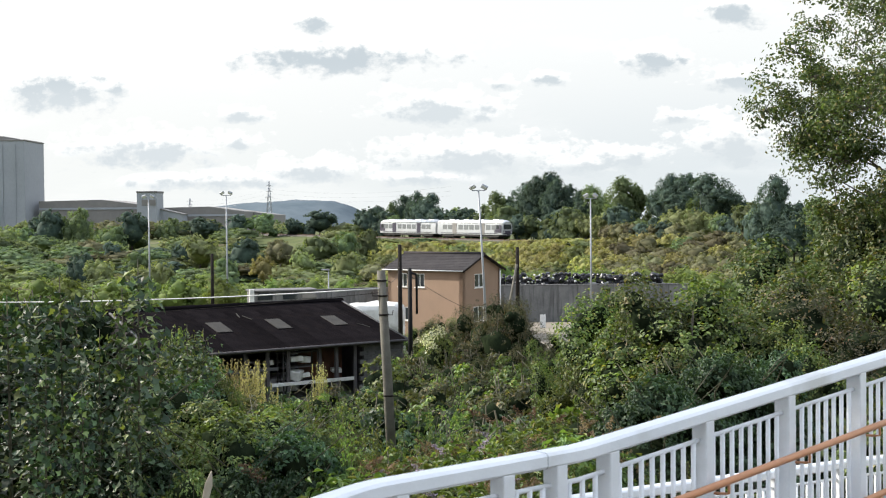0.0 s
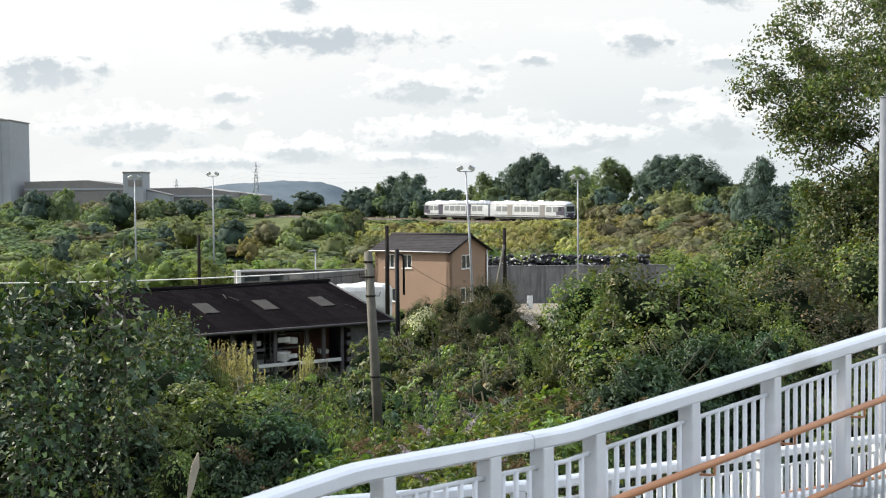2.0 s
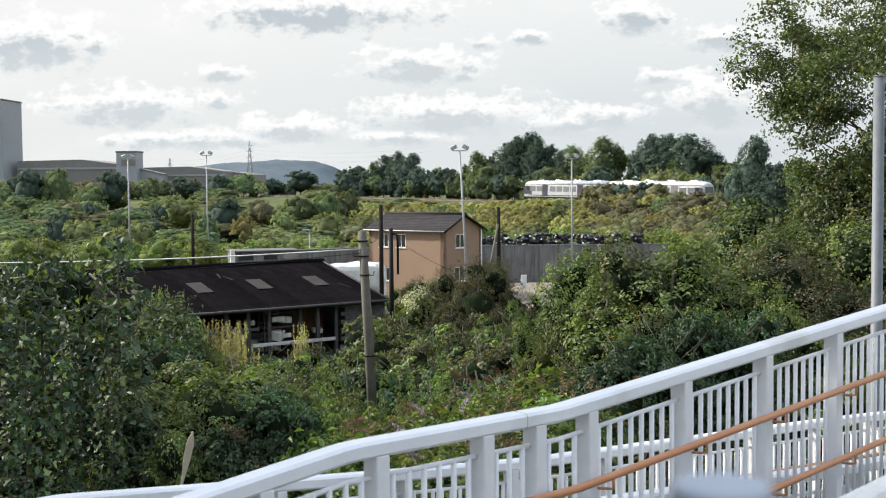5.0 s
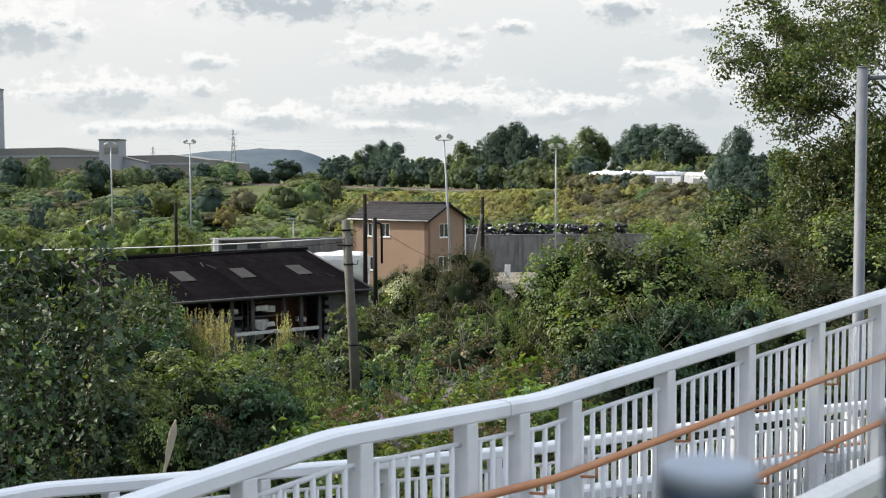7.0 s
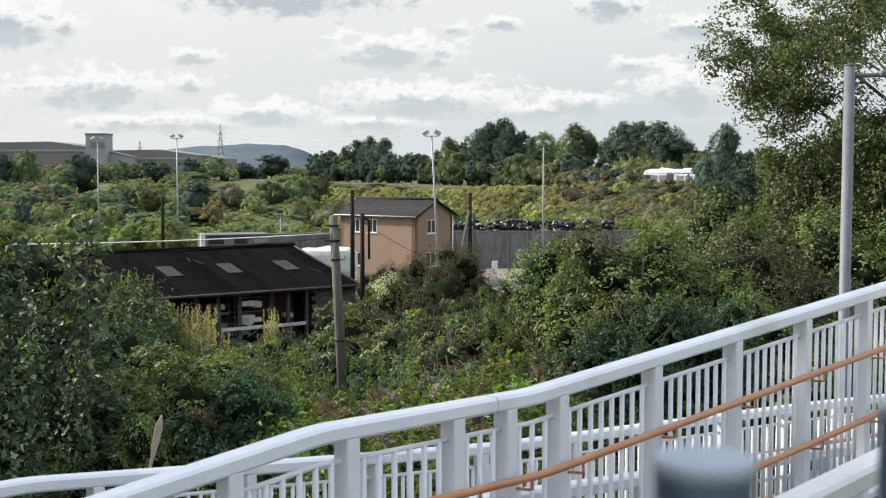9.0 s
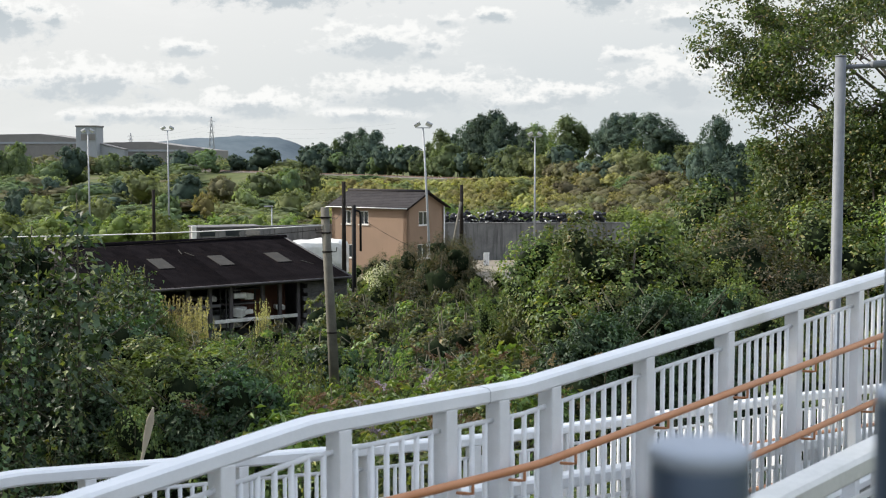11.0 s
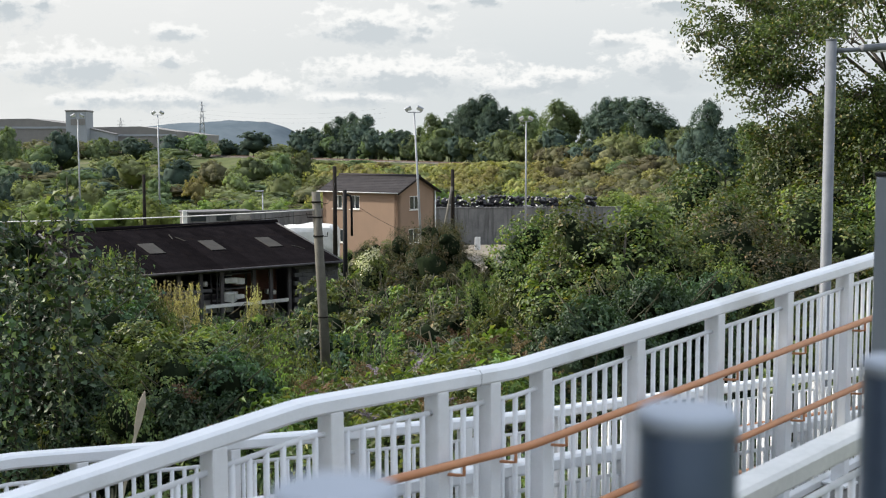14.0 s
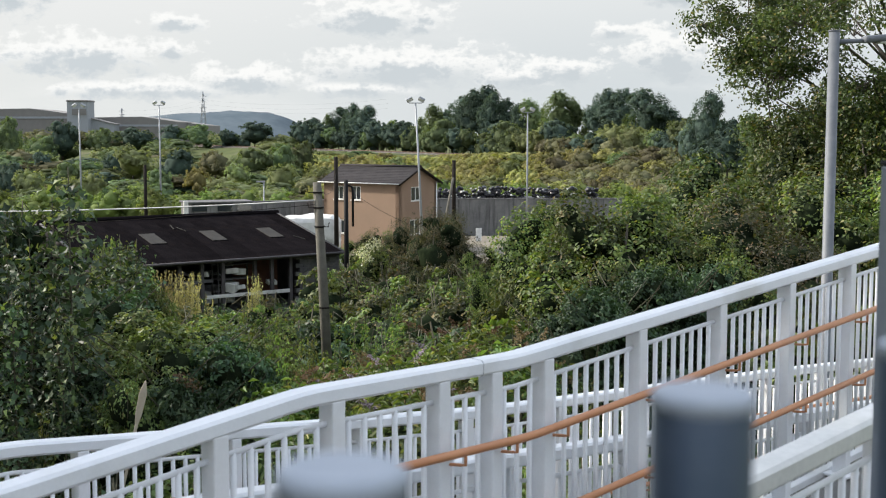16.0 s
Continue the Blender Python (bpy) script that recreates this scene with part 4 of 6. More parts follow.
def car(x, y, rz, mat, label):
    root = tagged(empty("car", x, y, 0.22, rz), label, "car")
    bm = bmesh.new()
    side = [(-2.1, 0.25), (2.1, 0.25), (2.15, 0.65), (1.95, 0.85), (1.0, 0.95), (0.35, 1.42), (-1.3, 1.45), (-1.95, 1.0), (-2.12, 0.8)]
    rows = []
    for yy, k in ((-0.84, 0.96), (-0.7, 1.0), (0.7, 1.0), (0.84, 0.96)):
        rows.append([bm.verts.new((a * k, yy, b if abs(yy) < 0.8 or b < 1.0 else b - 0.08)) for a, b in side])
    for a, b in zip(rows, rows[1:]):
        for k in range(len(side)):
            bm.faces.new((a[k], a[(k + 1) % len(side)], b[(k + 1) % len(side)], b[k]))
    bm.faces.new(rows[0][::-1]), bm.faces.new(rows[-1])
    bmesh.ops.recalc_face_normals(bm, faces=bm.faces[:])
    part("body", bm, mat, root)
    for yy in (-0.83, 0.83):
        part("side_window", boxes(((1.5, 0.03, 0.34), pose(-0.45, yy * 1.01, 1.18)), bevel=0.01), M_PANE, root)
    part("windscreen", boxes(((0.03, 1.25, 0.62), pose(0.72, 0, 1.2, 0, -54, 0)), bevel=0.01), M_PANE, root)
    for xx in (-1.35, 1.3):
        for yy in (-0.78, 0.78):
            bm = bmesh.new()
            tube(bm, [(xx, yy - 0.1, 0.32), (xx, yy + 0.1, 0.32)], 0.32, 18)
            w = part("wheel", bm, M_BLACK, root)
            bm = bmesh.new()
            tube(bm, [(xx, yy - 0.115, 0.32), (xx, yy + 0.115, 0.32)], 0.19, 12)
            part("rim", bm, M_GALV, w)


_p = SHED_O + SHED_T(6.9, 3.2, 0)
car(_p.x, _p.y, -62, M_CAR, "silver car parked under the dark shed")


def clutter_stack():
    """Pale sheeted stack just past the shed, and pale boxes on racks inside it."""
    root = tagged(empty("sheeted_stack", -8.3, 76.0, 0.0), "stack covered with pale plastic sheeting behind the shed", "stack")
    bm = bmesh.new()
    box(bm, (3.6, 3.0, 3.3), pose(0, 0, 1.65), 0.35)
    bmesh.ops.subdivide_edges(bm, edges=bm.edges[:], cuts=3, use_grid_fill=True)
    for v in bm.verts:
        v.co += Vector([noise.noise(v.co * 1.3 + Vector((k * 7, 0, 0))) * 0.16 for k in range(3)])
    part("sheeting", bm, M_PALE, root)
    for k, (x, y, z, s) in enumerate(((6.9, 0.35, 2.05, 0.5), (7.3, 0.4, 2.0, 0.45), (6.9, 0.4, 1.3, 0.55), (7.4, 0.45, 1.25, 0.4), (7.0, 0.9, 2.35, 0.35), (5.6, 0.5, 1.95, 0.3), (9.3, 0.9, 1.3, 0.4))):
        p = SHED_O + SHED_T(x, y, z)
        b = part("crate", boxes(((s * 1.2, s, s * (0.5 + 0.14 * (k % 3))), pose(0, 0, 0, 7 * (k % 3) - 6, 9 * (k % 2) - 4, 20 + k * 31)), bevel=0.03), M_PALE)
        b.location = (p.x, p.y, p.z)
        tagged(b, "pale plastic crate on the shed's racks", "crate", "crates in the shed")
    rack = tagged(empty("storage_rack", *(SHED_O + SHED_T(7.1, 0.6, 0.1))), "dark steel storage rack under the shed", "rack")
    for z in (0.95, 1.0 + 0.62, 2.3):
        part("shelf", boxes(((1.9, 0.7, 0.05), pose(0, 0, z - 0.05, 0, 0, 36.9))), M_SHEDWALL, rack)
    for sx in (-0.9, 0.9):
        for sy in (-0.3, 0.3):
            part("upright", boxes(((0.06, 0.06, 2.4), pose(0, 0, 0, 0, 0, 36.9) @ pose(sx, sy, 1.2))), M_SHEDWALL, rack)


clutter_stack()


# ---------------------------------------------------------------- yard walls and what stands on them
def panel_wall(label, a, b, h, panels, base=0.0):
    a, b = Vector(a), Vector(b)
    d = b - a
    root = tagged(empty("yard_wall", a.x, a.y, base), label, "wall", kind="structure")
    ang = math.degrees(math.atan2(d.y, d.x))
    ln = d.length / panels
    me = None
    for k in range(panels):
        p = d * ((k + 0.5) / panels)
        m = pose(p.x, p.y, h / 2 - 0.2, 0, 0, ang)
        if me is None:
            ob = part("panel", boxes(((ln - 0.03, 0.22, h + 0.4), Matrix()), bevel=0.012), M_CONC, root)
            me, ob.matrix_basis = ob.data, m
        else:
            shared("panel", me, root, m)
    part("coping", boxes(((d.length + 0.1, 0.3, 0.08), pose(d.x / 2, d.y / 2, h + 0.045, 0, 0, ang)), bevel=0.01), M_CONC, root)


panel_wall("stained grey concrete panel wall behind the yard", (-3.2, 98.0), (14.5, 98.5), 3.15, 4)
panel_wall("low grey concrete wall behind the shed", (-14.5, 86.0), (-7.0, 89.5), 3.55, 4)


def gate_frame():
    root = tagged(empty("white_cabin", -15.0, 81.5, 0.75, 20), "pale flat-roofed cabin with dark openings", "cabin")
    part("shell", boxes(((4.4, 2.2, 3.8), pose(0, 1.2, 1.1)), bevel=0.03), M_CONC, root)
    part("roof", boxes(((4.6, 2.5, 0.10), pose(0, 1.2, 3.07)), bevel=0.02), M_BLOCK, root)
    part("corner_post", boxes(((0.3, 0.25, 3.3), pose(-2.2, 0.05, 1.55)), bevel=0.02), M_PALE, root)
    for x in (-1.3, 0.4, 1.7):
        part("opening", boxes(((1.0, 0.06, 0.45), pose(x, 0.08, 2.7)), bevel=0.01), M_PANE, root, "dark glazed opening")


gate_frame()


def bag_heap():
    rng = random.Random(5)
    bm = bmesh.new()
    bmesh.ops.create_icosphere(bm, subdivisions=2, radius=0.42)
    for v in bm.verts:
        v.co *= 1 + 0.28 * noise.noise(v.co * 4)
        v.co.z *= 0.75
    me = bpy.data.meshes.new("bin_bag")
    bm.to_mesh(me), bm.free()
    me.materials.append(M_BAG)
    bm = bmesh.new()
    box(bm, (0.3, 0.22, 0.2), pose(0, 0, 0), 0.04)
    pale = bpy.data.meshes.new("pale_scrap")
    bm.to_mesh(pale), bm.free()
    pale.materials.append(M_PALE)
    bank = tagged(part("heap_core", boxes(((13.5, 2.2, 3.3), pose(0, 0, 0)), bevel=0.3), M_BAG), "dark packed waste bank behind the wall", "waste heap", kind="stuff")
    bank.location = (6.3, 100.2, 1.6)
    for k in range(240):
        x = rng.uniform(-0.5, 12.8)
        z = rng.uniform(3.2, 4.05) - max(0, abs(x - 5) - 5) * 0.06
        light = rng.random() < 0.14
        ob = new("pale_scrap" if light else "bin_bag", pale if light else me)
        s = rng.uniform(0.32, 0.62)
        y = 99.0 + rng.uniform(0, 0.5) if not light else 98.62 + rng.uniform(0, 0.2)
        ob.matrix_world = pose(x, y, z, rng.uniform(-40, 40), rng.uniform(-40, 40), rng.uniform(0, 360)) @ Matrix.Scale(s, 4)
        if light:
            tagged(ob, "scrap of pale rubbish on the black bag heap", "rubbish", "rubbish on the heap")
        else:
            tagged(ob, "shiny black rubbish bag heaped behind the wall", "rubbish bag", "bags on the heap")


bag_heap()


# ---------------------------------------------------------------- railway and train
def railway():
    root = tagged(empty("railway"), "railway track on a ballast bed along the bank", "railway", kind="structure")
    ang = math.degrees(math.atan2(RAIL_D.y, RAIL_D.x))
    mid = RAIL_A + RAIL_D * 20
    base = pose(mid.x, mid.y, 0.0315, 0, math.degrees(math.atan(RAIL_FALL)), ang)
    bm = bmesh.new()
    pr = [(-2.6, 4.3), (-1.7, 4.62), (1.7, 4.62), (2.6, 4.3)]
    r = [[bm.verts.new(base @ Vector((x, y, z))) for y, z in pr] for x in (-200, 220)]
    for k in range(3):
        bm.faces.new((r[0][k], r[1][k], r[1][k + 1], r[0][k + 1]))
    bmesh.ops.solidify(bm, geom=bm.faces[:], thickness=-0.2)
    part("ballast_bed", bm, M_BALLAST, root)
    for s in (-0.72, 0.72):
        part("rail", boxes(((420, 0.07, 0.15), base @ pose(10, s, 4.70))), M_RUST, root)
    bm = bmesh.new()
    for k in range(300):
        box(bm, (0.25, 2.5, 0.1), base @ pose(-100 + 0.7 * k, 0, 4.63))
    tagged(part("sleepers", bm, M_CONC, root), kind="stuff")


railway()
CAR_L = 21.8


def train():
    """Two carriages, running along +x from the tail at the origin; rail level is z = 0."""
    root = tagged(new("train"), "white two-car passenger train with dark cab ends", "train")
    W, H, FL = 2.75, 3.75, 0.95
    # cross-section of body and roof
    body = [(-W / 2 + 0.06, FL - 0.1), (-W / 2, FL + 0.2), (-W / 2, 2.2), (-W / 2 + 0.10, 3.05)]
    roof = [(-W / 2 + 0.10, 3.05), (-W / 2 + 0.28, 3.42), (-W / 2 + 0.75, 3.68), (0, H)]

    def section(bm, x, pts, squeeze=1.0, lower=0.0):
        full = pts + [(-a, b) for a, b in pts[::-1] if a < -1e-6]
        return [bm.verts.new((x, a * squeeze, b - lower * max(0, (b - 1.6)))) for a, b in full]

    def hull(pts, xs, close):
        bm = bmesh.new()
        rings = [section(bm, x, pts, s, l) for x, s, l in xs]
        for a, b in zip(rings, rings[1:]):
            for k in range(len(a) - 1):
                bm.faces.new((a[k], a[k + 1], b[k + 1], b[k])).smooth = pts is roof
            if close:
                bm.faces.new((a[-1], a[0], b[0], b[-1]))
        bm.faces.new(rings[0]), bm.faces.new(rings[-1])
        bmesh.ops.recalc_face_normals(bm, faces=bm.faces[:])
        return bm

    for c in (0, 1):
        x0, x1 = c * CAR_L + 0.35, (c + 1) * CAR_L - 0.35
        nose_lo, nose_hi = c == 0, c == 1
        xs = []
        if nose_lo:
            xs += [(x0, 0.86, 0.16), (x0 + 0.35, 0.95, 0.05), (x0 + 1.0, 1.0, 0.0)]
        else:
            xs += [(x0, 1, 0)]
        if nose_hi:
            xs += [(x1 - 1.0, 1.0, 0.0), (x1 - 0.35, 0.95, 0.05), (x1, 0.86, 0.16)]
        else:
            xs += [(x1, 1, 0)]
        car_ob = part("carriage", hull(body, xs, True), M_TRAIN, root)
        part("roof", hull(roof, xs, True), M_TROOF, car_ob, "pale grey rounded roof")
        # underframe, bogies
        part("underframe", boxes(((CAR_L - 3.0, 2.3, 0.5), pose((x0 + x1) / 2, 0, 0.72)), bevel=0.05), M_TUNDER, car_ob)
        for bx in (x0 + 3.6, x1 - 3.6):
            part("bogie", boxes(((3.2, 2.2, 0.42), pose(bx, 0, 0.55)), bevel=0.06), M_TUNDER, car_ob)
            for wx in (-1.1, 1.1):
                bm = bmesh.new()
                tube(bm, [(bx + wx, -0.85, 0.42), (bx + wx, 0.85, 0.42)], 0.42, 16)
                part("wheelset", bm, M_TUNDER, car_ob)
        # window panes and doors on both sides
        for s in (-1, 1):
            yy = s * (W / 2 + 0.012)
            doors = (x0 + CAR_L * 0.27, x0 + CAR_L * 0.69)
            for dx in doors:
                for k in (-0.36, 0.36):
                    part("door", boxes(((0.7, 0.03, 2.05), pose(dx + k, yy, 2.02)), bevel=0.008), M_TDARK if c == 0 else M_FACTD, car_ob, "dull sliding door leaf")
            k = 0
            for wx in np.arange(x0 + 2.6, x1 - 1.8, 1.78):
                if min(abs(wx - d) for d in doors) < 1.45:
                    continue
                part("window", boxes(((1.45, 0.03, 0.95), pose(wx, yy, 2.3)), bevel=0.01), M_TPANE, car_ob)
            part("sill_stripe", boxes(((CAR_L - 3.2, 0.02, 0.10), pose((x0 + x1) / 2, s * (W / 2 + 0.006), 1.13))), M_TDARK, car_ob)
            ex = x0 + 1.25 if nose_lo else x1 - 1.25
            part("cab_panel", boxes(((2.1, 0.03, 1.55), pose(ex, s * (W / 2 + 0.004), 2.05)), bevel=0.02), M_TDARK, car_ob, "dark cab side panel")
            part("cab_window", boxes(((0.8, 0.03, 0.7), pose(ex, s * (W / 2 + 0.022), 2.4)), bevel=0.01), M_PANE, car_ob)
        ex, sg = (x0, -1) if nose_lo else (x1, 1)
        part("windscreen", boxes(((0.06, 1.9, 0.95), pose(ex + sg * 0.02, 0, 2.42, 0, sg * -4, 0)), bevel=0.02), M_PANE, car_ob, "dark cab windscreen")
        part("cab_front", boxes(((0.06, 2.1, 0.7), pose(ex + sg * 0.03, 0, 1.35)), bevel=0.02), M_TDARK, car_ob, "dark lower cab front")
        for s in (-1, 1):
            part("headlight", boxes(((0.08, 0.3, 0.18), pose(ex + sg * 0.06, s * 0.85, 1.42)), bevel=0.02), M_FRAME, car_ob)
        part("coupler", boxes(((0.7, 0.3, 0.3), pose(ex + sg * 0.3, 0, 0.85)), bevel=0.05), M_TUNDER, car_ob)
        for k in range(4):
            part("roof_pod", boxes(((1.8, 1.2, 0.16), pose(x0 + 4 + k * 4.8, 0, H + 0.02)), bevel=0.05), M_TROOF, car_ob)
    part("gangway", boxes(((0.8, 1.5, 2.3), pose(CAR_L, 0, 2.0)), bevel=0.05), M_TUNDER, root, "black gangway bellows")
    return root


TRAIN = train()

# ---------------------------------------------------------------- far distance
def far_place():
    # works with a tall silo block, a smaller tower and long low sheds
    def block(name, x0, x1, y, depth, h, mat, label, roof=None):
        g = ground_z((x0 + x1) / 2, y) - 1
        root = tagged(empty(name, (x0 + x1) / 2, y, g), label, "building", "works on the skyline")
        w = x1 - x0
        part("wall", boxes(((w, depth, h - g), pose(0, depth / 2, (h - g) / 2)), bevel=0.15), mat, root)
        part("roof", boxes(((w + 0.6, depth + 0.6, 0.8), pose(0, depth / 2, h - g + 0.38)), bevel=0.2), roof or M_FACTD, root)
        return root, g

    silo, g = block("silo_tower", -304, -241.2, 600, 26, 50.6, M_FACT, "tall pale grey silo tower of a works")
    part("roof_parapet", boxes(((52, 22, 2.2), pose(-6, 13, 50.6 - g + 1.6)), bevel=0.2), M_FACTD, silo)
    for k in range(9):
        part("rib", boxes(((0.5, 0.5, 44), pose(-26 + 6.6 * k, -0.2, 24)), bevel=0.1), M_FACT, silo)
    part("louvre", boxes(((1.4, 0.4, 14), pose(16, -0.3, 26)), bevel=0.1), M_FACTD, silo, "dark vertical louvre")
    part("annexe", boxes(((24, 8, 26), pose(2, -4.0, 5)), bevel=0.2), M_FACT, silo)
    for k in range(3):
        part("window", boxes(((1.6, 0.3, 2.6), pose(-5 + 6 * k, -8.2, 15)), bevel=0.05), M_PANE, silo)
    tower, g = block("works_tower", -184.3, -174.2, 600, 12, 24, M_FACT, "small pale grey tower of a works")
    part("louvre", boxes(((7, 0.3, 3.0), pose(1, -0.2, 19 - g)), bevel=0.05), M_FACTD, tower, "dark louvre band")
    for x0, x1, y, top, lab in ((-238, -186, 610, 20.9, "long grey works shed with a pale roof"), (-182, -134, 618, 17.0, "low brownish works shed"), (-176, -124, 640, 15.4, "low grey works shed")):
        g = ground_z(x0, y) - 1
        root = tagged(empty("works_shed", (x0 + x1) / 2, y, g), lab, "building", "works on the skyline")
        w, d = x1 - x0, 40
        h = top - g
        bm = bmesh.new()
        pr = [(-w / 2, 0), (w / 2, 0), (w / 2, h - 2.6), (w * 0.12, h), (-w / 2, h - 0.5)]
        a = [bm.verts.new((px, 0, pz)) for px, pz in pr]
        b = [bm.verts.new((px, d, pz)) for px, pz in pr]
        bm.faces.new(a), bm.faces.new(b[::-1])
        for k in range(5):
            bm.faces.new((a[k], b[k], b[(k + 1) % 5], a[(k + 1) % 5]))
        bmesh.ops.recalc_face_normals(bm, faces=bm.faces[:])
        part("hall", bm, M_FACTD, root)
        part("eaves_band", boxes(((w, 0.4, 1.0), pose(0, -0.2, h - 4.5))), M_FACT, root)
    gable = tagged(empty("works_gable", -171.5, 606, ground_z(-171, 606) - 1), "pale lean-to of the works beside the tower", "building", "works on the skyline")
    bm = bmesh.new()
    out_line = ((-9, 0), (9, 0), (9, 13.0), (-5.5, 16.4), (-9, 15.2))
    a, b = [[bm.verts.new((px, py, pz)) for px, pz in out_line] for py in (0, 8)]
    bm.faces.new(a), bm.faces.new(b[::-1])
    for k in range(5):
        bm.faces.new((a[k], b[k], b[(k + 1) % 5], a[(k + 1) % 5]))
    bmesh.ops.recalc_face_normals(bm, faces=bm.faces[:])
    part("wall", bm, M_FACT, gable)
    part("roof", boxes(((15.4, 9.0, 0.4), pose(1.9, 4, 14.9, 0, 13.2, 0))), M_FACTD, gable)
    # wooded hill, with the blue of distance haze in its base colour
    bm = bmesh.new()
    prof = [(-460, 22), (-400, 29), (-371, 33), (-348, 35.5), (-330, 35), (-309, 37.6), (-270, 38), (-248, 37), (-232, 35), (-214, 30), (-202, 24), (-183, 12), (-160, 0), (-60, 0)]
    xs = np.arange(-460, -60, 6.0)
    rows = []
    for j in range(9):
        fy = j / 8
        sc = math.sin(min(1.0, fy * 2) * math.pi / 2) if fy <= 0.5 else math.cos((fy - 0.5) * math.pi)
        rows.append([bm.verts.new((x, 1450 + 400 * fy, 1.0 + sc * float(np.interp(x, [p[0] for p in prof], [p[1] for p in prof])) + (1.6 * noise.noise((x * 0.09, fy * 9, 0)) * sc))) for x in xs])
    for a, b in zip(rows, rows[1:]):
        for k in range(len(xs) - 1):
            bm.faces.new((a[k], a[k + 1], b[k + 1], b[k])).smooth = True
    tagged(part("distant_hill", bm, M_HILL), "wooded hill on the skyline, haze in its blue-green colour", "hill", kind="structure")

    def pylon(x, y, h):
        root = tagged(empty("pylon", x, y, ground_z(x, y)), "grey lattice power pylon on the skyline", "pylon", "pylons")
        bm = bmesh.new()
        half = lambda z: 3.4 * (1 - z / h) + 0.5
        for sx in (-1, 1):
            for sy in (-1, 1):
                tube(bm, [(sx * half(0), sy * half(0), 0), (sx * half(h * 0.6), sy * half(h * 0.6), h * 0.6), (sx * 0.4, sy * 0.4, h)], 0.32, 4)
        lev = np.linspace(0, h, 9)
        for a, b in zip(lev, lev[1:]):
            for s in (-1, 1):
                tube(bm, [(-half(a), s * half(a), a), (half(b), s * half(b), b)], 0.2, 3)
                tube(bm, [(half(a), s * half(a), a), (-half(b), s * half(b), b)], 0.2, 3)
        part("lattice", bm, M_GALV, root)
        for z in (0.66, 0.78, 0.9):
            bm = bmesh.new()
            tube(bm, [(-6 + 2 * z, 0, h * z), (0, 0, h * z + 0.8), (6 - 2 * z, 0, h * z)], 0.3, 4)
            part("cross_arm", bm, M_GALV, root)

    pylon(-282.0, 1440, 56)
    pylon(-419.7, 1600, 40)
    for z in (38, 43, 48):
        cable((-282, 1440, z), (-419.7, 1600, z - 10), 4, 0.05, M_GALV, "far power line between pylons")
        cable((-282, 1440, z), (-60, 1330, z - 2), 6, 0.05, M_GALV, "far power line from a pylon")


far_place()


# ---------------------------------------------------------------- plants
def scaled(x, y, z, s, rz, sz=None):
    return pose(x, y, z, 0, 0, rz) @ Matrix.Diagonal((s, s, sz or s, 1))


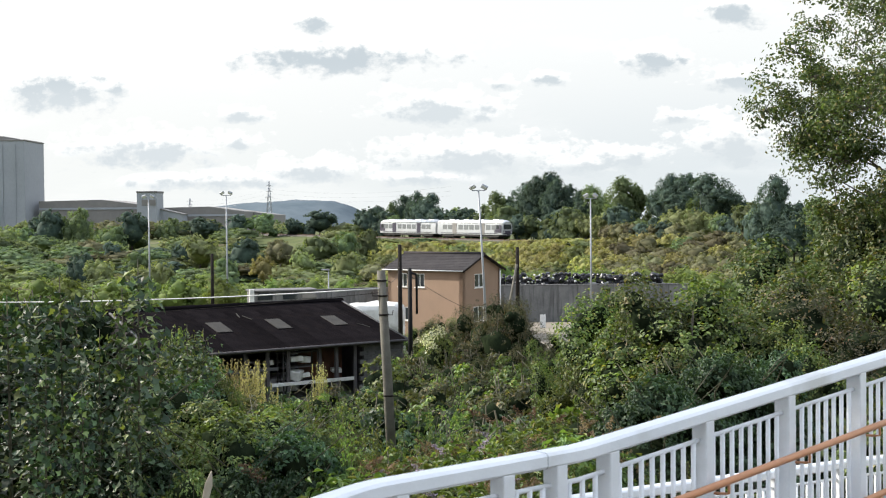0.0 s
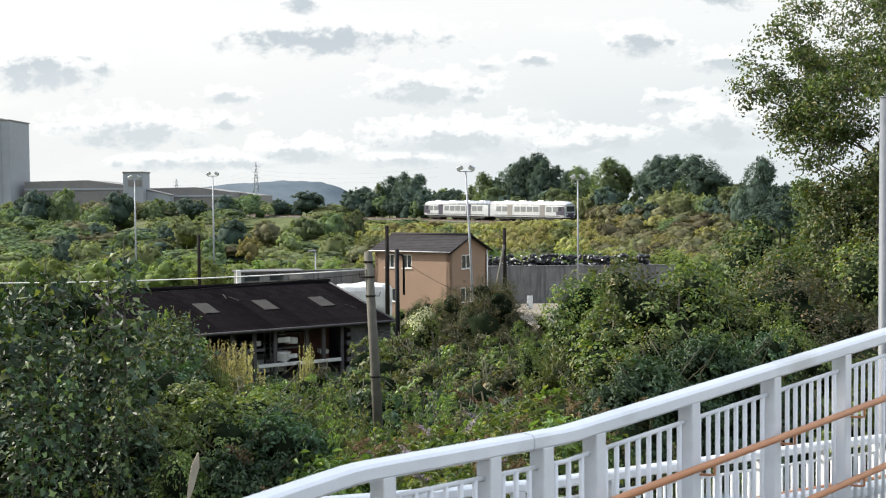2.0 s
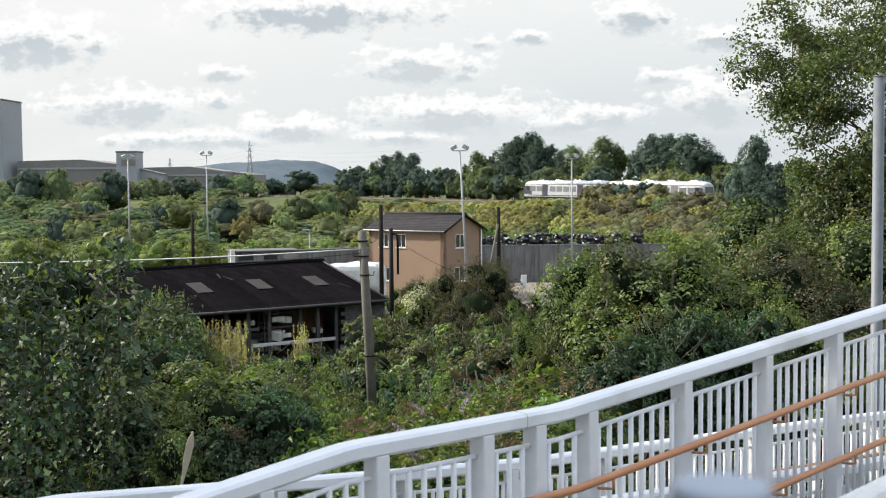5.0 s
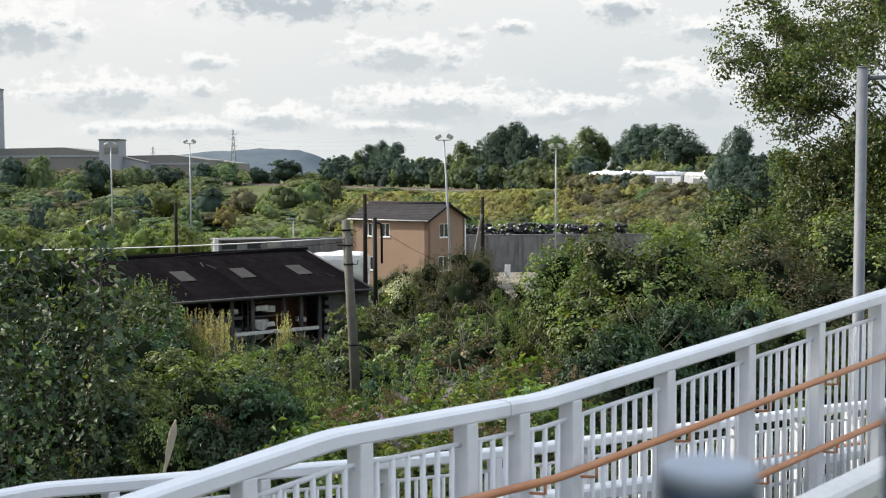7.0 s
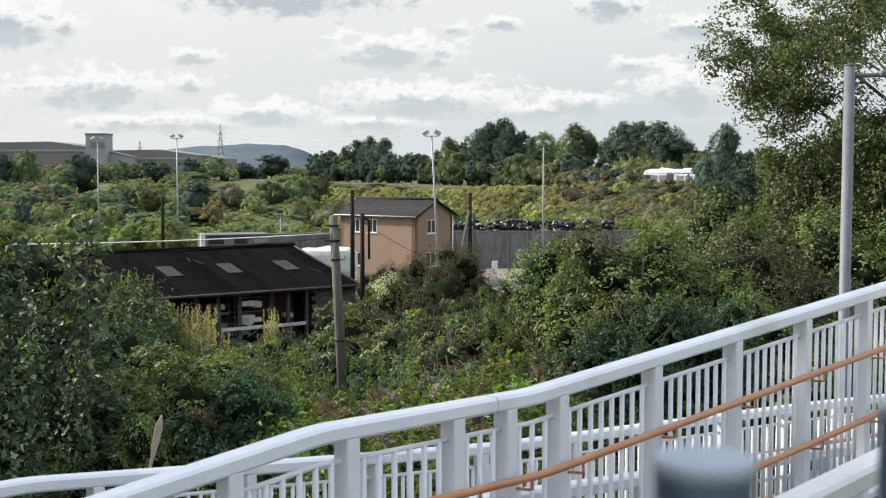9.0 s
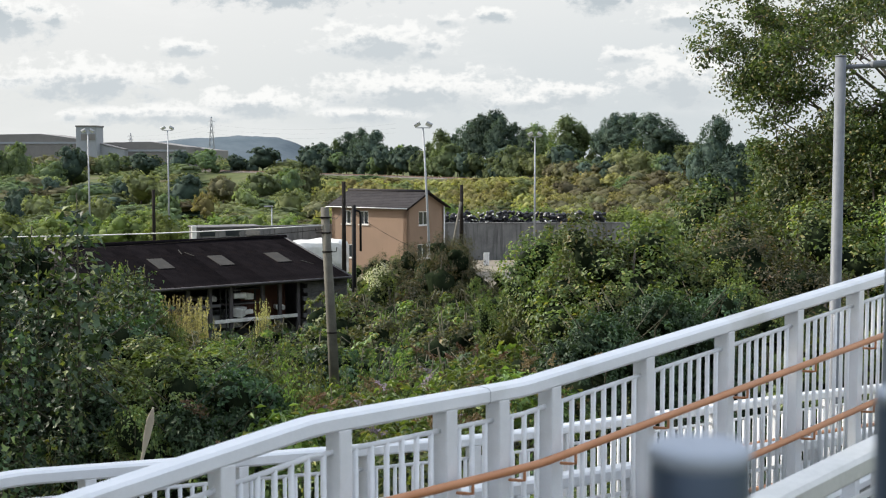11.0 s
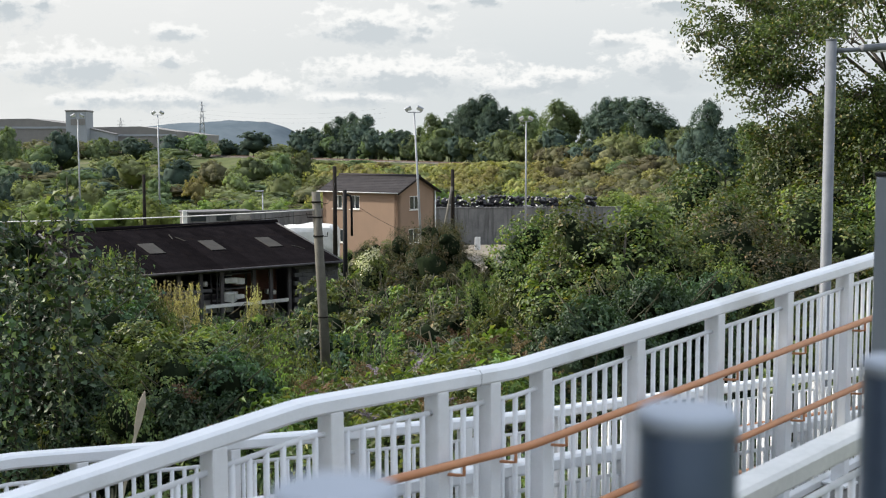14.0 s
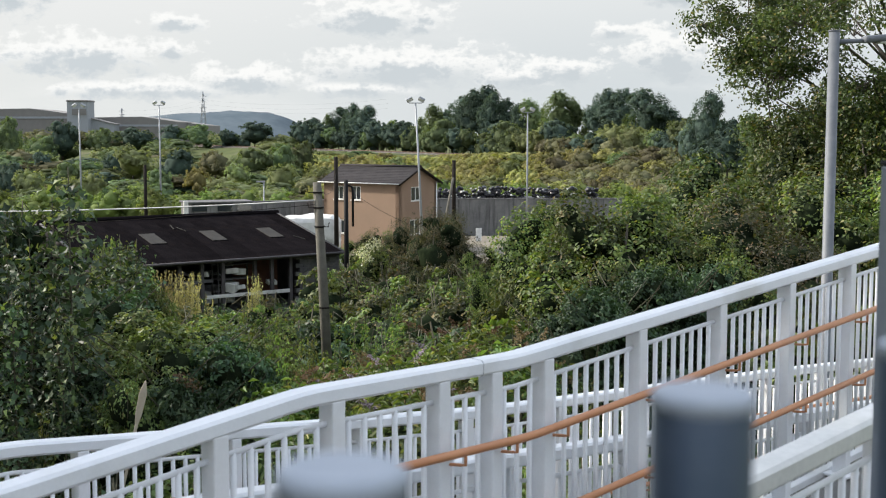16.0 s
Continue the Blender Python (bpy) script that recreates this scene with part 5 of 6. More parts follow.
def protos():
    """Patterns of each plant; they are set out, and the patterns stand in the wood behind the bank."""
    P = {}
    rng = np.random.default_rng(3)
    # brambles close by
    def mound(seed, mat, leafs, size, label, name="bramble_bush", tall=1.0):
        r = np.random.default_rng(seed)
        blobs = [((0, 0, 0.38 * tall), (0.8, 0.8, 0.5 * tall))]
        for k in range(8 if tall < 2 else 14):
            a, d = k * 2.4 + r.uniform(-0.4, 0.4), r.uniform(0.2, 0.9)
            b = r.uniform(0.26, 0.46)
            blobs.append(((d * math.cos(a), d * math.sin(a), r.uniform(0.35, 0.98 - 0.35 * d) * tall), (b, b, b * 0.85)))
        stems = []
        for k in range(4):
            a = r.uniform(0, math.tau)
            e = r.uniform(0.6, 1.15)
            stems.append(([(0.2 * math.cos(a), 0.2 * math.sin(a), -0.2), (0.6 * e * math.cos(a), 0.6 * e * math.sin(a), 1.0 * tall), (1.2 * e * math.cos(a), 1.2 * e * math.sin(a), 0.75 * tall)], [0.014, 0.01, 0.004]))
        return plant(name, label, "bush", seed, blobs, leafs // 18, 18, 0.13, size, mat, stems, M_STEM, group="scrub", lo=0.7, core=0.56)

    def thicket(seed, mat, leafs, size, label, name):
        r = np.random.default_rng(seed)
        blobs = [((0, 0, 1.0), (0.85, 0.85, 1.15))]
        for k in range(26):
            a, u = k * 2.4, 0.1 + 0.88 * ((k * 0.618) % 1.0)
            b = r.uniform(0.24, 0.38)
            blobs.append(((0.78 * math.cos(a) * math.sqrt(1 - u * u * 0.9), 0.78 * math.sin(a) * math.sqrt(1 - u * u * 0.9), 0.55 + 1.5 * u), (b, b, b * 0.8)))
        stems = [([(0.15 * math.cos(a), 0.15 * math.sin(a), -0.15), (0.5 * math.cos(a), 0.5 * math.sin(a), 1.9), (1.0 * math.cos(a), 1.0 * math.sin(a), 2.25)], [0.016, 0.011, 0.004]) for a in (0.4, 1.9, 3.3, 4.9)]
        return plant(name, label, "bush", seed, blobs, leafs // 18, 18, 0.1, size, mat, stems, M_STEM, group="scrub", lo=0.78, core=0.7, up=0.5)

    P["near"] = [mound(11, L_BRAMBLE, 2500, 0.066, "green bramble bush in the scrub"), mound(12, L_BRAMBLE, 2300, 0.072, "light green bramble bush in the scrub"),
                 mound(13, L_DARK, 1800, 0.078, "dark glossy ivy-covered bush in the scrub", "ivy_bush"), mound(14, L_SHRUB, 2500, 0.06, "leafy green bush in the scrub", "leafy_bush", 1.25)]
    P["heap"] = [thicket(15, L_BRAMBLE, 8000, 0.052, "tall heaped bramble thicket, bright on top", "bramble_thicket"), thicket(16, L_SHRUB, 7000, 0.05, "tall heaped leafy thicket with dark hollows", "leafy_thicket"), thicket(17, L_DARK, 7000, 0.06, "tall glossy ivy thicket, dark for the shaded hollows of the slope", "ivy_thicket")]
    P["mid"] = [mound(21, L_BRAMBLE, 1150, 0.092, "green bramble bush on the slope"), mound(22, L_SHRUB, 1150, 0.088, "yellowish green bush on the slope", "leafy_bush", 1.2),
                mound(23, L_DARK, 1050, 0.095, "dark green ivy bush on the slope", "ivy_bush"), mound(24, L_BROWN, 1300, 0.08, "brownish seeding bush on the slope", "seeding_bush", 1.3)]

    def spiky(seed, mat, n, size, label, count=22, fuzz=0.07):
        """Tall leafy stalks: leaves set along many upright stems."""
        r = np.random.default_rng(seed)
        stems, pts, nr = [], [], []
        for k in range(count):
            a, d = r.uniform(0, math.tau), r.uniform(0, 0.7)
            h = r.uniform(1.0, 1.9)
            b = np.array((d * math.cos(a), d * math.sin(a), -0.1))
            tip = b + np.array((r.normal() * 0.15, r.normal() * 0.15, h))
            stems.append(([tuple(b), tuple(tip)], [0.006, 0.0025]))
            f = r.uniform(0.15, 1, (n // count, 1))
            q = b + (tip - b) * f + r.normal(size=(n // count, 3)) * fuzz * (1.25 - f)
            pts.append(q)
            w = r.normal(size=q.shape)
            w[:, 2] = np.abs(w[:, 2]) + 0.3
            nr.append(w)
        root = tagged(new("tall_weed"), label, "weeds", "scrub")
        bm = bmesh.new()
        for p, rad in stems:
            tube(bm, p, rad, 5)
        tagged(part("stalk", bm, M_STEM, root), kind="stuff")
        o = new("foliage", leaf_mesh("foliage", np.concatenate(pts), np.concatenate(nr), size, r, mat, 0.38))
        o.parent = root
        return root

    P["weed"] = [spiky(31, L_SHRUB, 1400, 0.056, "tall green weeds with narrow leaves"), spiky(32, L_GRASS, 1400, 0.056, "tall yellowing weeds with narrow leaves")]
    P["plume"] = [spiky(33, L_PLUME, 2200, 0.085, "dry straw-coloured plumes of tall weeds")]

    P["shoot"] = [spiky(34, L_SAP, 1500, 0.062, "tall leafy dark green sapling shoots", 7, 0.2), spiky(35, L_SHRUB, 1400, 0.056, "tall leafy fresh green sapling shoots", 8, 0.18)]

    # larger shrub and saplings
    def shrub(seed, h, rad, mat, leaves, size, label, name="shrub", cat="shrub", nblob=9, cr=0.28, bark=M_BARK, group="shrubs", lo=0.62, forks=7, core=0.75, knob=1.0, kind="fold", dense=0.0, flat=1.0, up=0.35, skin=0.85, slim=0.55):
        r = np.random.default_rng(seed)
        blobs = [((0, 0, h * 0.55), (rad * core, rad * core, h * (0.1 + 0.4 * core)))]
        for k in range(nblob):
            a = k * 2.4 + r.uniform(-0.3, 0.3)
            z = 0.14 + 0.76 * ((k * 0.618) % 1.0)
            d = rad * math.sqrt(max(0.05, 1 - (2 * z - 0.85) ** 2)) * 0.62
            b = rad * r.uniform(0.32, 0.48) * knob
            blobs.append(((d * math.cos(a), d * math.sin(a), h * z), (b, b, b * r.uniform(0.75, 1.1) * flat)))
        each = 16
        return plant(name, label, cat, seed, blobs, leaves // each, each, cr, size, mat, limbs(r, h * 0.94, 0.03 + 0.014 * h, rad * 0.58, forks), bark, slim, group=group, lo=lo, leaves=kind, core=dense, up=up, skin=skin)

    P["shrub"] = [shrub(41, 4.2, 1.9, L_SHRUB, 6600, 0.085, "rounded bright green shrub of elder", nblob=20, cr=0.2, lo=0.72, core=0.6, knob=0.78, dense=0.54), shrub(42, 4.2, 1.8, L_TREE, 6600, 0.084, "dense mid-green shrub on the slope", nblob=20, cr=0.2, lo=0.72, core=0.6, knob=0.8, dense=0.54),
                  shrub(43, 4.2, 1.9, L_BROWN, 7000, 0.07, "brownish green seeding shrub", nblob=16, cr=0.2, lo=0.7, dense=0.6)]

    def sapling(seed, label, levels, reach, size):
        """A leader with whorls of side shoots, shorter towards the tip; broad leaves lie in flat sprays along each."""
        r = np.random.default_rng(seed)
        h = 3.6
        wood, pts, nr = [([(0, 0, -0.2), (0.03, 0.02, h * 0.5), (0, 0, h)], [0.03, 0.02, 0.005])], [], []
        for k in range(levels):
            f = 0.08 + 0.9 * k / levels
            for j in range(4):
                a = k * 1.1 + j * math.pi / 2 + r.uniform(-0.35, 0.35)
                ln = reach * (1.02 - f) ** 0.75 * r.uniform(0.65, 1.2) + 0.1
                st = np.array((0, 0, h * f))
                e = st + np.array((math.cos(a) * ln, math.sin(a) * ln, ln * r.uniform(0.1, 0.55)))
                wood.append(([tuple(st), tuple(e)], [0.009, 0.003]))
                m = 5 + int(16 * ln)
                g = r.uniform(0.25, 1.08, (m, 1))
                q = st + (e - st) * g + r.normal(size=(m, 3)) * np.array((0.09, 0.09, 0.045))
                w = r.normal(size=q.shape) * 0.38 + np.array((math.cos(a) * 0.55, math.sin(a) * 0.55, 0.8))
                pts.append(q), nr.append(w)
        root = tagged(new("sapling"), label, "tree", "saplings")
        bm = bmesh.new()
        for p, rad in wood:
            tube(bm, p, rad, 4)
        part("trunk", bm, M_STEM, root)
        o = new("foliage", leaf_mesh("foliage", np.concatenate(pts), np.concatenate(nr), size, r, L_SAP, kind="lobed"))
        o.parent = root
        return root

    P["sap"] = [sapling(51, "dark green sapling with broad lobed leaves", 20, 0.56, 0.088), sapling(52, "slender sapling with broad dark lobed leaves", 18, 0.40, 0.092)]
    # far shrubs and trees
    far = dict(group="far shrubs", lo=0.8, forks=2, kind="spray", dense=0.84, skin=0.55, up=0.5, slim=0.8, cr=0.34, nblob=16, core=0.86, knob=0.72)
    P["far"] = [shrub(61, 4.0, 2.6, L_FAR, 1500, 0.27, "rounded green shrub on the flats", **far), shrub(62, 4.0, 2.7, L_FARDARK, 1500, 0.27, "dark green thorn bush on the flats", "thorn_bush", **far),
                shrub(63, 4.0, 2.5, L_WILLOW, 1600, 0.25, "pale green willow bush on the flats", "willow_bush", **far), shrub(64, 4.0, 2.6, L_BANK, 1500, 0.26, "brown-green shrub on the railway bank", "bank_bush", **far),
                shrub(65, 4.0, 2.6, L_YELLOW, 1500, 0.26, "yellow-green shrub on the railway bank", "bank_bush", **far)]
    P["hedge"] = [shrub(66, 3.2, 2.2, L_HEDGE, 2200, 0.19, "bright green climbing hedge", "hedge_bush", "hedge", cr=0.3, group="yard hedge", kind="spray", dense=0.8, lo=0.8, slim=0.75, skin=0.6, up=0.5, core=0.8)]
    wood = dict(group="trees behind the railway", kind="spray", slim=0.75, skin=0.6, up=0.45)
    P["tree"] = [shrub(71, 13.0, 5.2, L_FARDARK, 9600, 0.30, "tall dark green tree behind the railway and in the unseen shade row", "tree", "tree", 26, 0.62, lo=0.74, core=0.66, knob=0.72, dense=0.74, **wood),
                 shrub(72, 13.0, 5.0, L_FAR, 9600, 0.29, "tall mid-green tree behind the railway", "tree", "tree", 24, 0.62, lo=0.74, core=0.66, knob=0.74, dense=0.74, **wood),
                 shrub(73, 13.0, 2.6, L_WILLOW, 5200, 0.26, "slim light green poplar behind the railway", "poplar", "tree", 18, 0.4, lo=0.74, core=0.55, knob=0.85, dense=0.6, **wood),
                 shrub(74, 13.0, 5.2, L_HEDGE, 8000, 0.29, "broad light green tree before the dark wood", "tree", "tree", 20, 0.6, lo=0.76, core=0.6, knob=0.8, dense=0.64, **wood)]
    return P


PL = protos()
HOME = {}


def put(kind, k, x, y, s, rz, sz=None, z=None):
    """Sets out one plant: the pattern itself the first time, copies after that."""
    ob = PL[kind][k % len(PL[kind])]
    m = scaled(x, y, (ground_z(x, y) if z is None else z) - 0.05, s, rz, sz)
    if ob.name not in HOME:
        HOME[ob.name] = m
        return ob
    return copy_thing(ob, m)


def sight_z(py, y):
    """Height at depth y that lies on the line of sight through that level of the view."""
    return EYE_Z - (py - 237) / F * y


def top_level(px, y):
    """How high the scrub reaches, across the view."""
    near = float(np.interp(px, [-300, 0, 130, 230, 330, 430, 520, 600, 800, 900, 1000, 1700], [450, 510, 530, 545, 550, 590, 625, 640, 590, 540, 500, 450]))
    far = float(np.interp(px, [-300, 0, 180, 260, 600, 700, 790, 840, 960, 1200, 1700], [400, 430, 470, 512, 520, 500, 490, 470, 440, 430, 430]))
    return near if y < 31 else far


rng = random.Random(21)
# the slope before the yard
y = 7.6
while y < 50:
    step = 1.0 + max(0, y - 9) * 0.032
    x = -0.46 * y - 1.5
    while x < 0.47 * y + 1.5:
        xx, yy = x + rng.uniform(-0.45, 0.45) * step, y + rng.uniform(-0.45, 0.45) * step
        x += step
        w_ramp = (xx - RO.x) * RB.x + (yy - RO.y) * RB.y
        px = 784 + F * xx / yy
        if w_ramp < 3.4 or (px > 1330 and yy < 19) or (px > 1100 and yy > 38):
            continue
        lim = sight_z(top_level(px, yy) + rng.uniform(0, 40), yy) - ground_z(xx, yy)
        if 150 < px < 520 and yy < 14.5:
            lim = min(lim, sight_z(720, yy) - ground_z(xx, yy))
        if abs(xx + 3.03) < 1.1 and 27 < yy < 32:
            lim = min(lim, 1.2)
        p = noise.noise((xx * 0.16, yy * 0.16, 5.0))
        if yy < 20:
            s = min(rng.uniform(0.95, 1.5), lim / 1.1)
            if s < 0.25:
                continue
            if rng.random() < 0.08 and lim > 0.8:
                put("weed", rng.randrange(2), xx, yy, min(1.1, lim / 1.8), rng.uniform(0, 360))
            else:
                put("near", 2 if (p > 0.12 and not 140 < px < 430) or px < 140 else (rng.choice((0, 1, 0, 3))), xx, yy, s, rng.uniform(0, 360))
        else:
            s = min(rng.uniform(1.2, 2.1), lim / 1.12)
            if s < 0.25:
                continue
            r = rng.random()
            if r < 0.18:
                put("weed", rng.randrange(2), xx, yy, min(1.5, lim / 1.8), rng.uniform(0, 360))
            else:
                put("mid", 2 if p > 0.2 else rng.choice((0, 1, 0, 1, 3)), xx, yy, s, rng.uniform(0, 360))
    y += step * 0.85


def at_view(px, y):
    return (px - 784) / F * y


# heaped brambles before the saplings; kind 2 puts dark leaves where hollows lie in shade
for px, yy, py, k, w in ((235, 13.6, 562, 0, 1.0), (60, 14.6, 480, 2, 0.9), (-10, 14.8, 470, 2, 0.9), (130, 15.5, 500, 2, 0.9), (-80, 14.5, 450, 2, 0.9), (160, 12.6, 640, 2, 0.8), (295, 14.2, 546, 0, 1.1), (190, 13.8, 588, 0, 0.8), (345, 14.8, 552, 0, 1.0), (265, 12.8, 600, 0, 0.8), (355, 13.2, 590, 2, 0.9), (400, 13.8, 585, 2, 0.8), (325, 12.4, 650, 2, 0.8), (380, 12.6, 665, 2, 0.7), (215, 12.2, 665, 0, 0.6), (455, 17.0, 590, 1, 0.8),
                         (1010, 18.0, 530, 2, 0.8), (1065, 19.0, 490, 2, 0.8), (1120, 20.5, 468, 2, 0.8), (1185, 21.5, 455, 2, 0.8), (1240, 22.5, 455, 2, 0.7)):
    xx = at_view(px, yy)
    s = (sight_z(py, yy) - ground_z(xx, yy)) / 2.28
    put("heap", k, xx, yy, s * w, px * 2.9, s)


# saplings on the near slope
for px, yy, py, k, w in ((122, 12.6, 266, 1, 0.7), (92, 13.2, 322, 0, 0.6), (-22, 13.0, 298, 1, 0.8), (50, 12.6, 396, 0, 0.6), (8, 13.5, 392, 0, 0.7), (-66, 13.0, 350, 0, 0.8), (-120, 12.0, 330, 0, 0.9), (148, 14.0, 380, 1, 0.8),
                         (178, 17.5, 408, 0, 0.6), (210, 19.5, 398, 0, 0.7), (240, 20.5, 406, 0, 0.6), (256, 20.0, 445, 1, 0.7), (100, 11.4, 505, 1, 0.3), (15, 10.8, 490, 1, 0.4), (-50, 10.4, 450, 1, 0.5)):
    xx = at_view(px, yy)
    s = (sight_z(py, yy) - ground_z(xx, yy)) / 3.7
    put("sap", k, xx, yy, s * (0.5 + 0.5 * w), px * 3.7, s)
for px, yy, py, k in ((430, 14.0, 548, 1), (455, 14.5, 528, 1), (480, 15.0, 520, 1), (505, 15.5, 540, 1), (448, 13.0, 585, 1), (490, 13.5, 590, 1), (530, 16.0, 560, 1), (555, 20, 560, 1), (640, 22, 545, 1), (690, 24, 520, 1)):
    xx = at_view(px, yy)
    s = (sight_z(py, yy) - ground_z(xx, yy)) / 1.85
    put("shoot", k, xx, yy, s * 0.55, px * 3.1, s)
# big shrubs on the slope
for px, yy, py, k, w in ((1030, 27, 305, 1, 0.9), (925, 29, 425, 0, 0.7), (860, 31, 470, 0, 0.6), (980, 30, 345, 0, 0.9), (945, 33, 385, 1, 0.8), (1010, 34, 330, 1, 0.9), (1100, 26, 320, 0, 1.1), (1180, 29, 335, 1, 1.1), (1050, 24, 430, 1, 0.9),
                         (1250, 32, 300, 1, 1.0), (1330, 30, 330, 2, 1.1), (1400, 34, 260, 1, 1.2), (1480, 31, 290, 0, 1.1), (1560, 33, 260, 1, 1.2), (1300, 36, 245, 1, 1.0),
                         (1640, 30, 280, 0, 1.2), (1385, 38, 225, 1, 0.9), (1450, 37, 180, 1, 0.8), (1530, 36, 165, 1, 0.8), (1605, 38, 160, 1, 0.8), (1345, 40, 262, 1, 0.8), (1490, 42, 110, 1, 0.6), (1570, 42, 90, 1, 0.6), (1405, 43, 195, 1, 0.9), (1365, 44, 222, 1, 0.8), (1445, 45, 150, 1, 0.8), (1520, 45, 120, 1, 0.8), (1590, 45, 110, 1, 0.8), (1440, 26, 400, 2, 1.0), (1530, 24, 400, 1, 1.0), (1180, 24, 440, 0, 0.8), (1330, 25, 430, 0, 0.9), (1270, 27, 400, 0, 0.8),
                         (760, 60, 388, 2, 1.1), (700, 62, 400, 0, 0.8), (800, 57, 410, 2, 0.9), (720, 70, 402, 2, 1.0), (670, 70, 415, 0, 0.8), (640, 66, 425, 0, 0.8), (620, 60, 450, 0, 0.6), (780, 66, 395, 2, 1.0), (835, 64, 418, 2, 1.0), (870, 66, 428, 0, 1.0), (905, 62, 432, 0, 0.9), (945, 64, 425, 2, 0.8), (650, 74, 408, 2, 0.9), (610, 70, 420, 0, 0.8), (690, 55, 455, 0, 0.7), (745, 58, 362, 2, 0.9), (792, 60, 370, 2, 0.9), (715, 61, 382, 2, 0.8), (768, 55, 376, 2, 0.9), (680, 60, 400, 2, 0.7), (825, 60, 398, 2, 0.8), (212, 21.0, 402, 0, 0.36), (243, 21.6, 412, 0, 0.36), (180, 20.5, 425, 0, 0.34), (258, 22.0, 450, 0, 0.3), (800, 52, 455, 2, 0.7), (660, 58, 440, 0, 0.5), (840, 52, 440, 0, 0.6), (730, 50, 470, 2, 0.5)):
    xx = at_view(px, yy)
    s = (sight_z(py, yy) - ground_z(xx, yy)) / 4.3
    if s > 0.1:
        put("shrub", k, xx, yy, max(s * w, 0.35), px * 2.3, s)
# lower growth along the foot of the slope
for k in range(26):
    px, yy = 590 + 15 * k, 50 + 7 * ((k * 0.618) % 1.0)
    xx = at_view(px, yy)
    h = sight_z(452 + 24 * ((k * 0.37) % 1.0), yy) - ground_z(xx, yy)
    put("mid", (0, 1, 3, 1, 2)[k % 5], xx, yy, h / 1.5, px * 2.6, h / 1.3)
# a dark ivy thicket by the yard's edge
for px, yy, py in ((10, 56, 305), (-50, 54, 300), (45, 58, 330), (-110, 52, 310)):
    xx = at_view(px, yy)
    s = (sight_z(py, yy) - ground_z(xx, yy)) / 1.25
    put("mid", 2, xx, yy, s * 0.5, px * 2.0, s)
# dry plumes before the shed
for px, yy, py in ((240, 40, 480), (285, 40, 465), (300, 41, 470), (325, 42, 468), (345, 41, 472), (312, 39, 478), (445, 42, 475), (452, 43, 480), (180, 38, 490), (225, 41, 470), (270, 43, 480)):
    xx = at_view(px, yy)
    s = (sight_z(py, yy) - ground_z(xx, yy)) / 1.85
    put("plume", 0, xx, yy, s * (0.30 if px > 430 else 0.42), px * 5.1, s)
# the larger bushes of the flats: across, level of the top and of the foot, breadth, kind
for px, top, foot, wd, k in ((112, 209, 262, 66, 1), (95, 238, 276, 42, 0), (15, 203, 278, 62, 0), (-40, 205, 285, 70, 1), (40, 261, 300, 70, 3), (75, 266, 302, 44, 1), (180, 224, 272, 62, 0), (243, 223, 280, 76, 1),
                             (236, 252, 314, 86, 2), (316, 259, 318, 72, 1), (303, 219, 268, 52, 1), (350, 218, 272, 70, 0), (452, 213, 268, 70, 1), (404, 227, 266, 40, 1), (381, 261, 314, 64, 3), (450, 258, 318, 88, 0),
                             (150, 300, 366, 100, 2), (55, 294, 350, 76, 2), (120, 283, 330, 60, 0), (495, 251, 316, 72, 0), (540, 246, 312, 60, 0), (560, 224, 290, 74, 1), (520, 238, 290, 50, 0), (20, 282, 345, 60, 1), (280, 296, 340, 60, 0), (420, 284, 330, 60, 2), (205, 268, 312, 46, 1), (500, 285, 335, 70, 2), (350, 292, 336, 56, 4)):
    yy = F * (EYE_Z - 1.2) / (foot - 237)
    yy = min(max(yy, 108.0), 300.0)
    xx = at_view(px, yy)
    h = sight_z(top, yy) - ground_z(xx, yy)
    put("far", k, xx, yy, wd / F * yy / 5.0, px * 2.1, h / 4.2)
# flats beyond, up to the railway bank and past it
y = 107.0
while y < 420:
    step = 5.6 + (y - 105) * 0.066
    x = -0.52 * y
    while x < 0.5 * y:
        xx, yy = x + rng.uniform(-0.5, 0.5) * step, y + rng.uniform(-0.5, 0.5) * step
        x += step
        d = rail_offset(xx, yy)
        px = 784 + F * xx / yy
        if abs(d) < 4.2 or (-9 < xx < 15 and yy < 103) or px > 1330:
            continue
        lim_py = float(np.interp(px, [-400, 0, 60, 110, 330, 400, 460, 520, 560, 640, 690, 960, 1000, 1190, 1212], [200, 204, 212, 223, 224, 218, 235, 225, 214, 236, 268, 265, 257, 256, 228]))
        if d > 4 and px > 540:
            lim_py = 232
        if d > 45 or (d > 6 and px > 530) or (670 < px < 1240 and d < 0):
            continue
        g = ground_z(xx, yy)
        lim_py = max(lim_py, float(np.interp(yy, [105, 140, 190, 260, 330], [340, 315, 284, 248, 211])))
        h = min(10.0, (sight_z(lim_py + rng.uniform(0, 5), yy) - g) * rng.uniform(0.55, 0.95))
        if h < 0.7:
            continue
        p = noise.noise((xx * 0.07, yy * 0.05, 1.0))
        k = rng.choice((0, 0, 2, 0, 3)) if p < 0.1 or h < 2.2 else rng.choice((1, 0, 0, 2))
        put("far", k, xx, yy, min(max(h / 4.6, 0.48 * step / 2.6), 2.2) * rng.uniform(0.75, 1.1), rng.uniform(0, 360), h / 4.2)
    y += step * 0.9
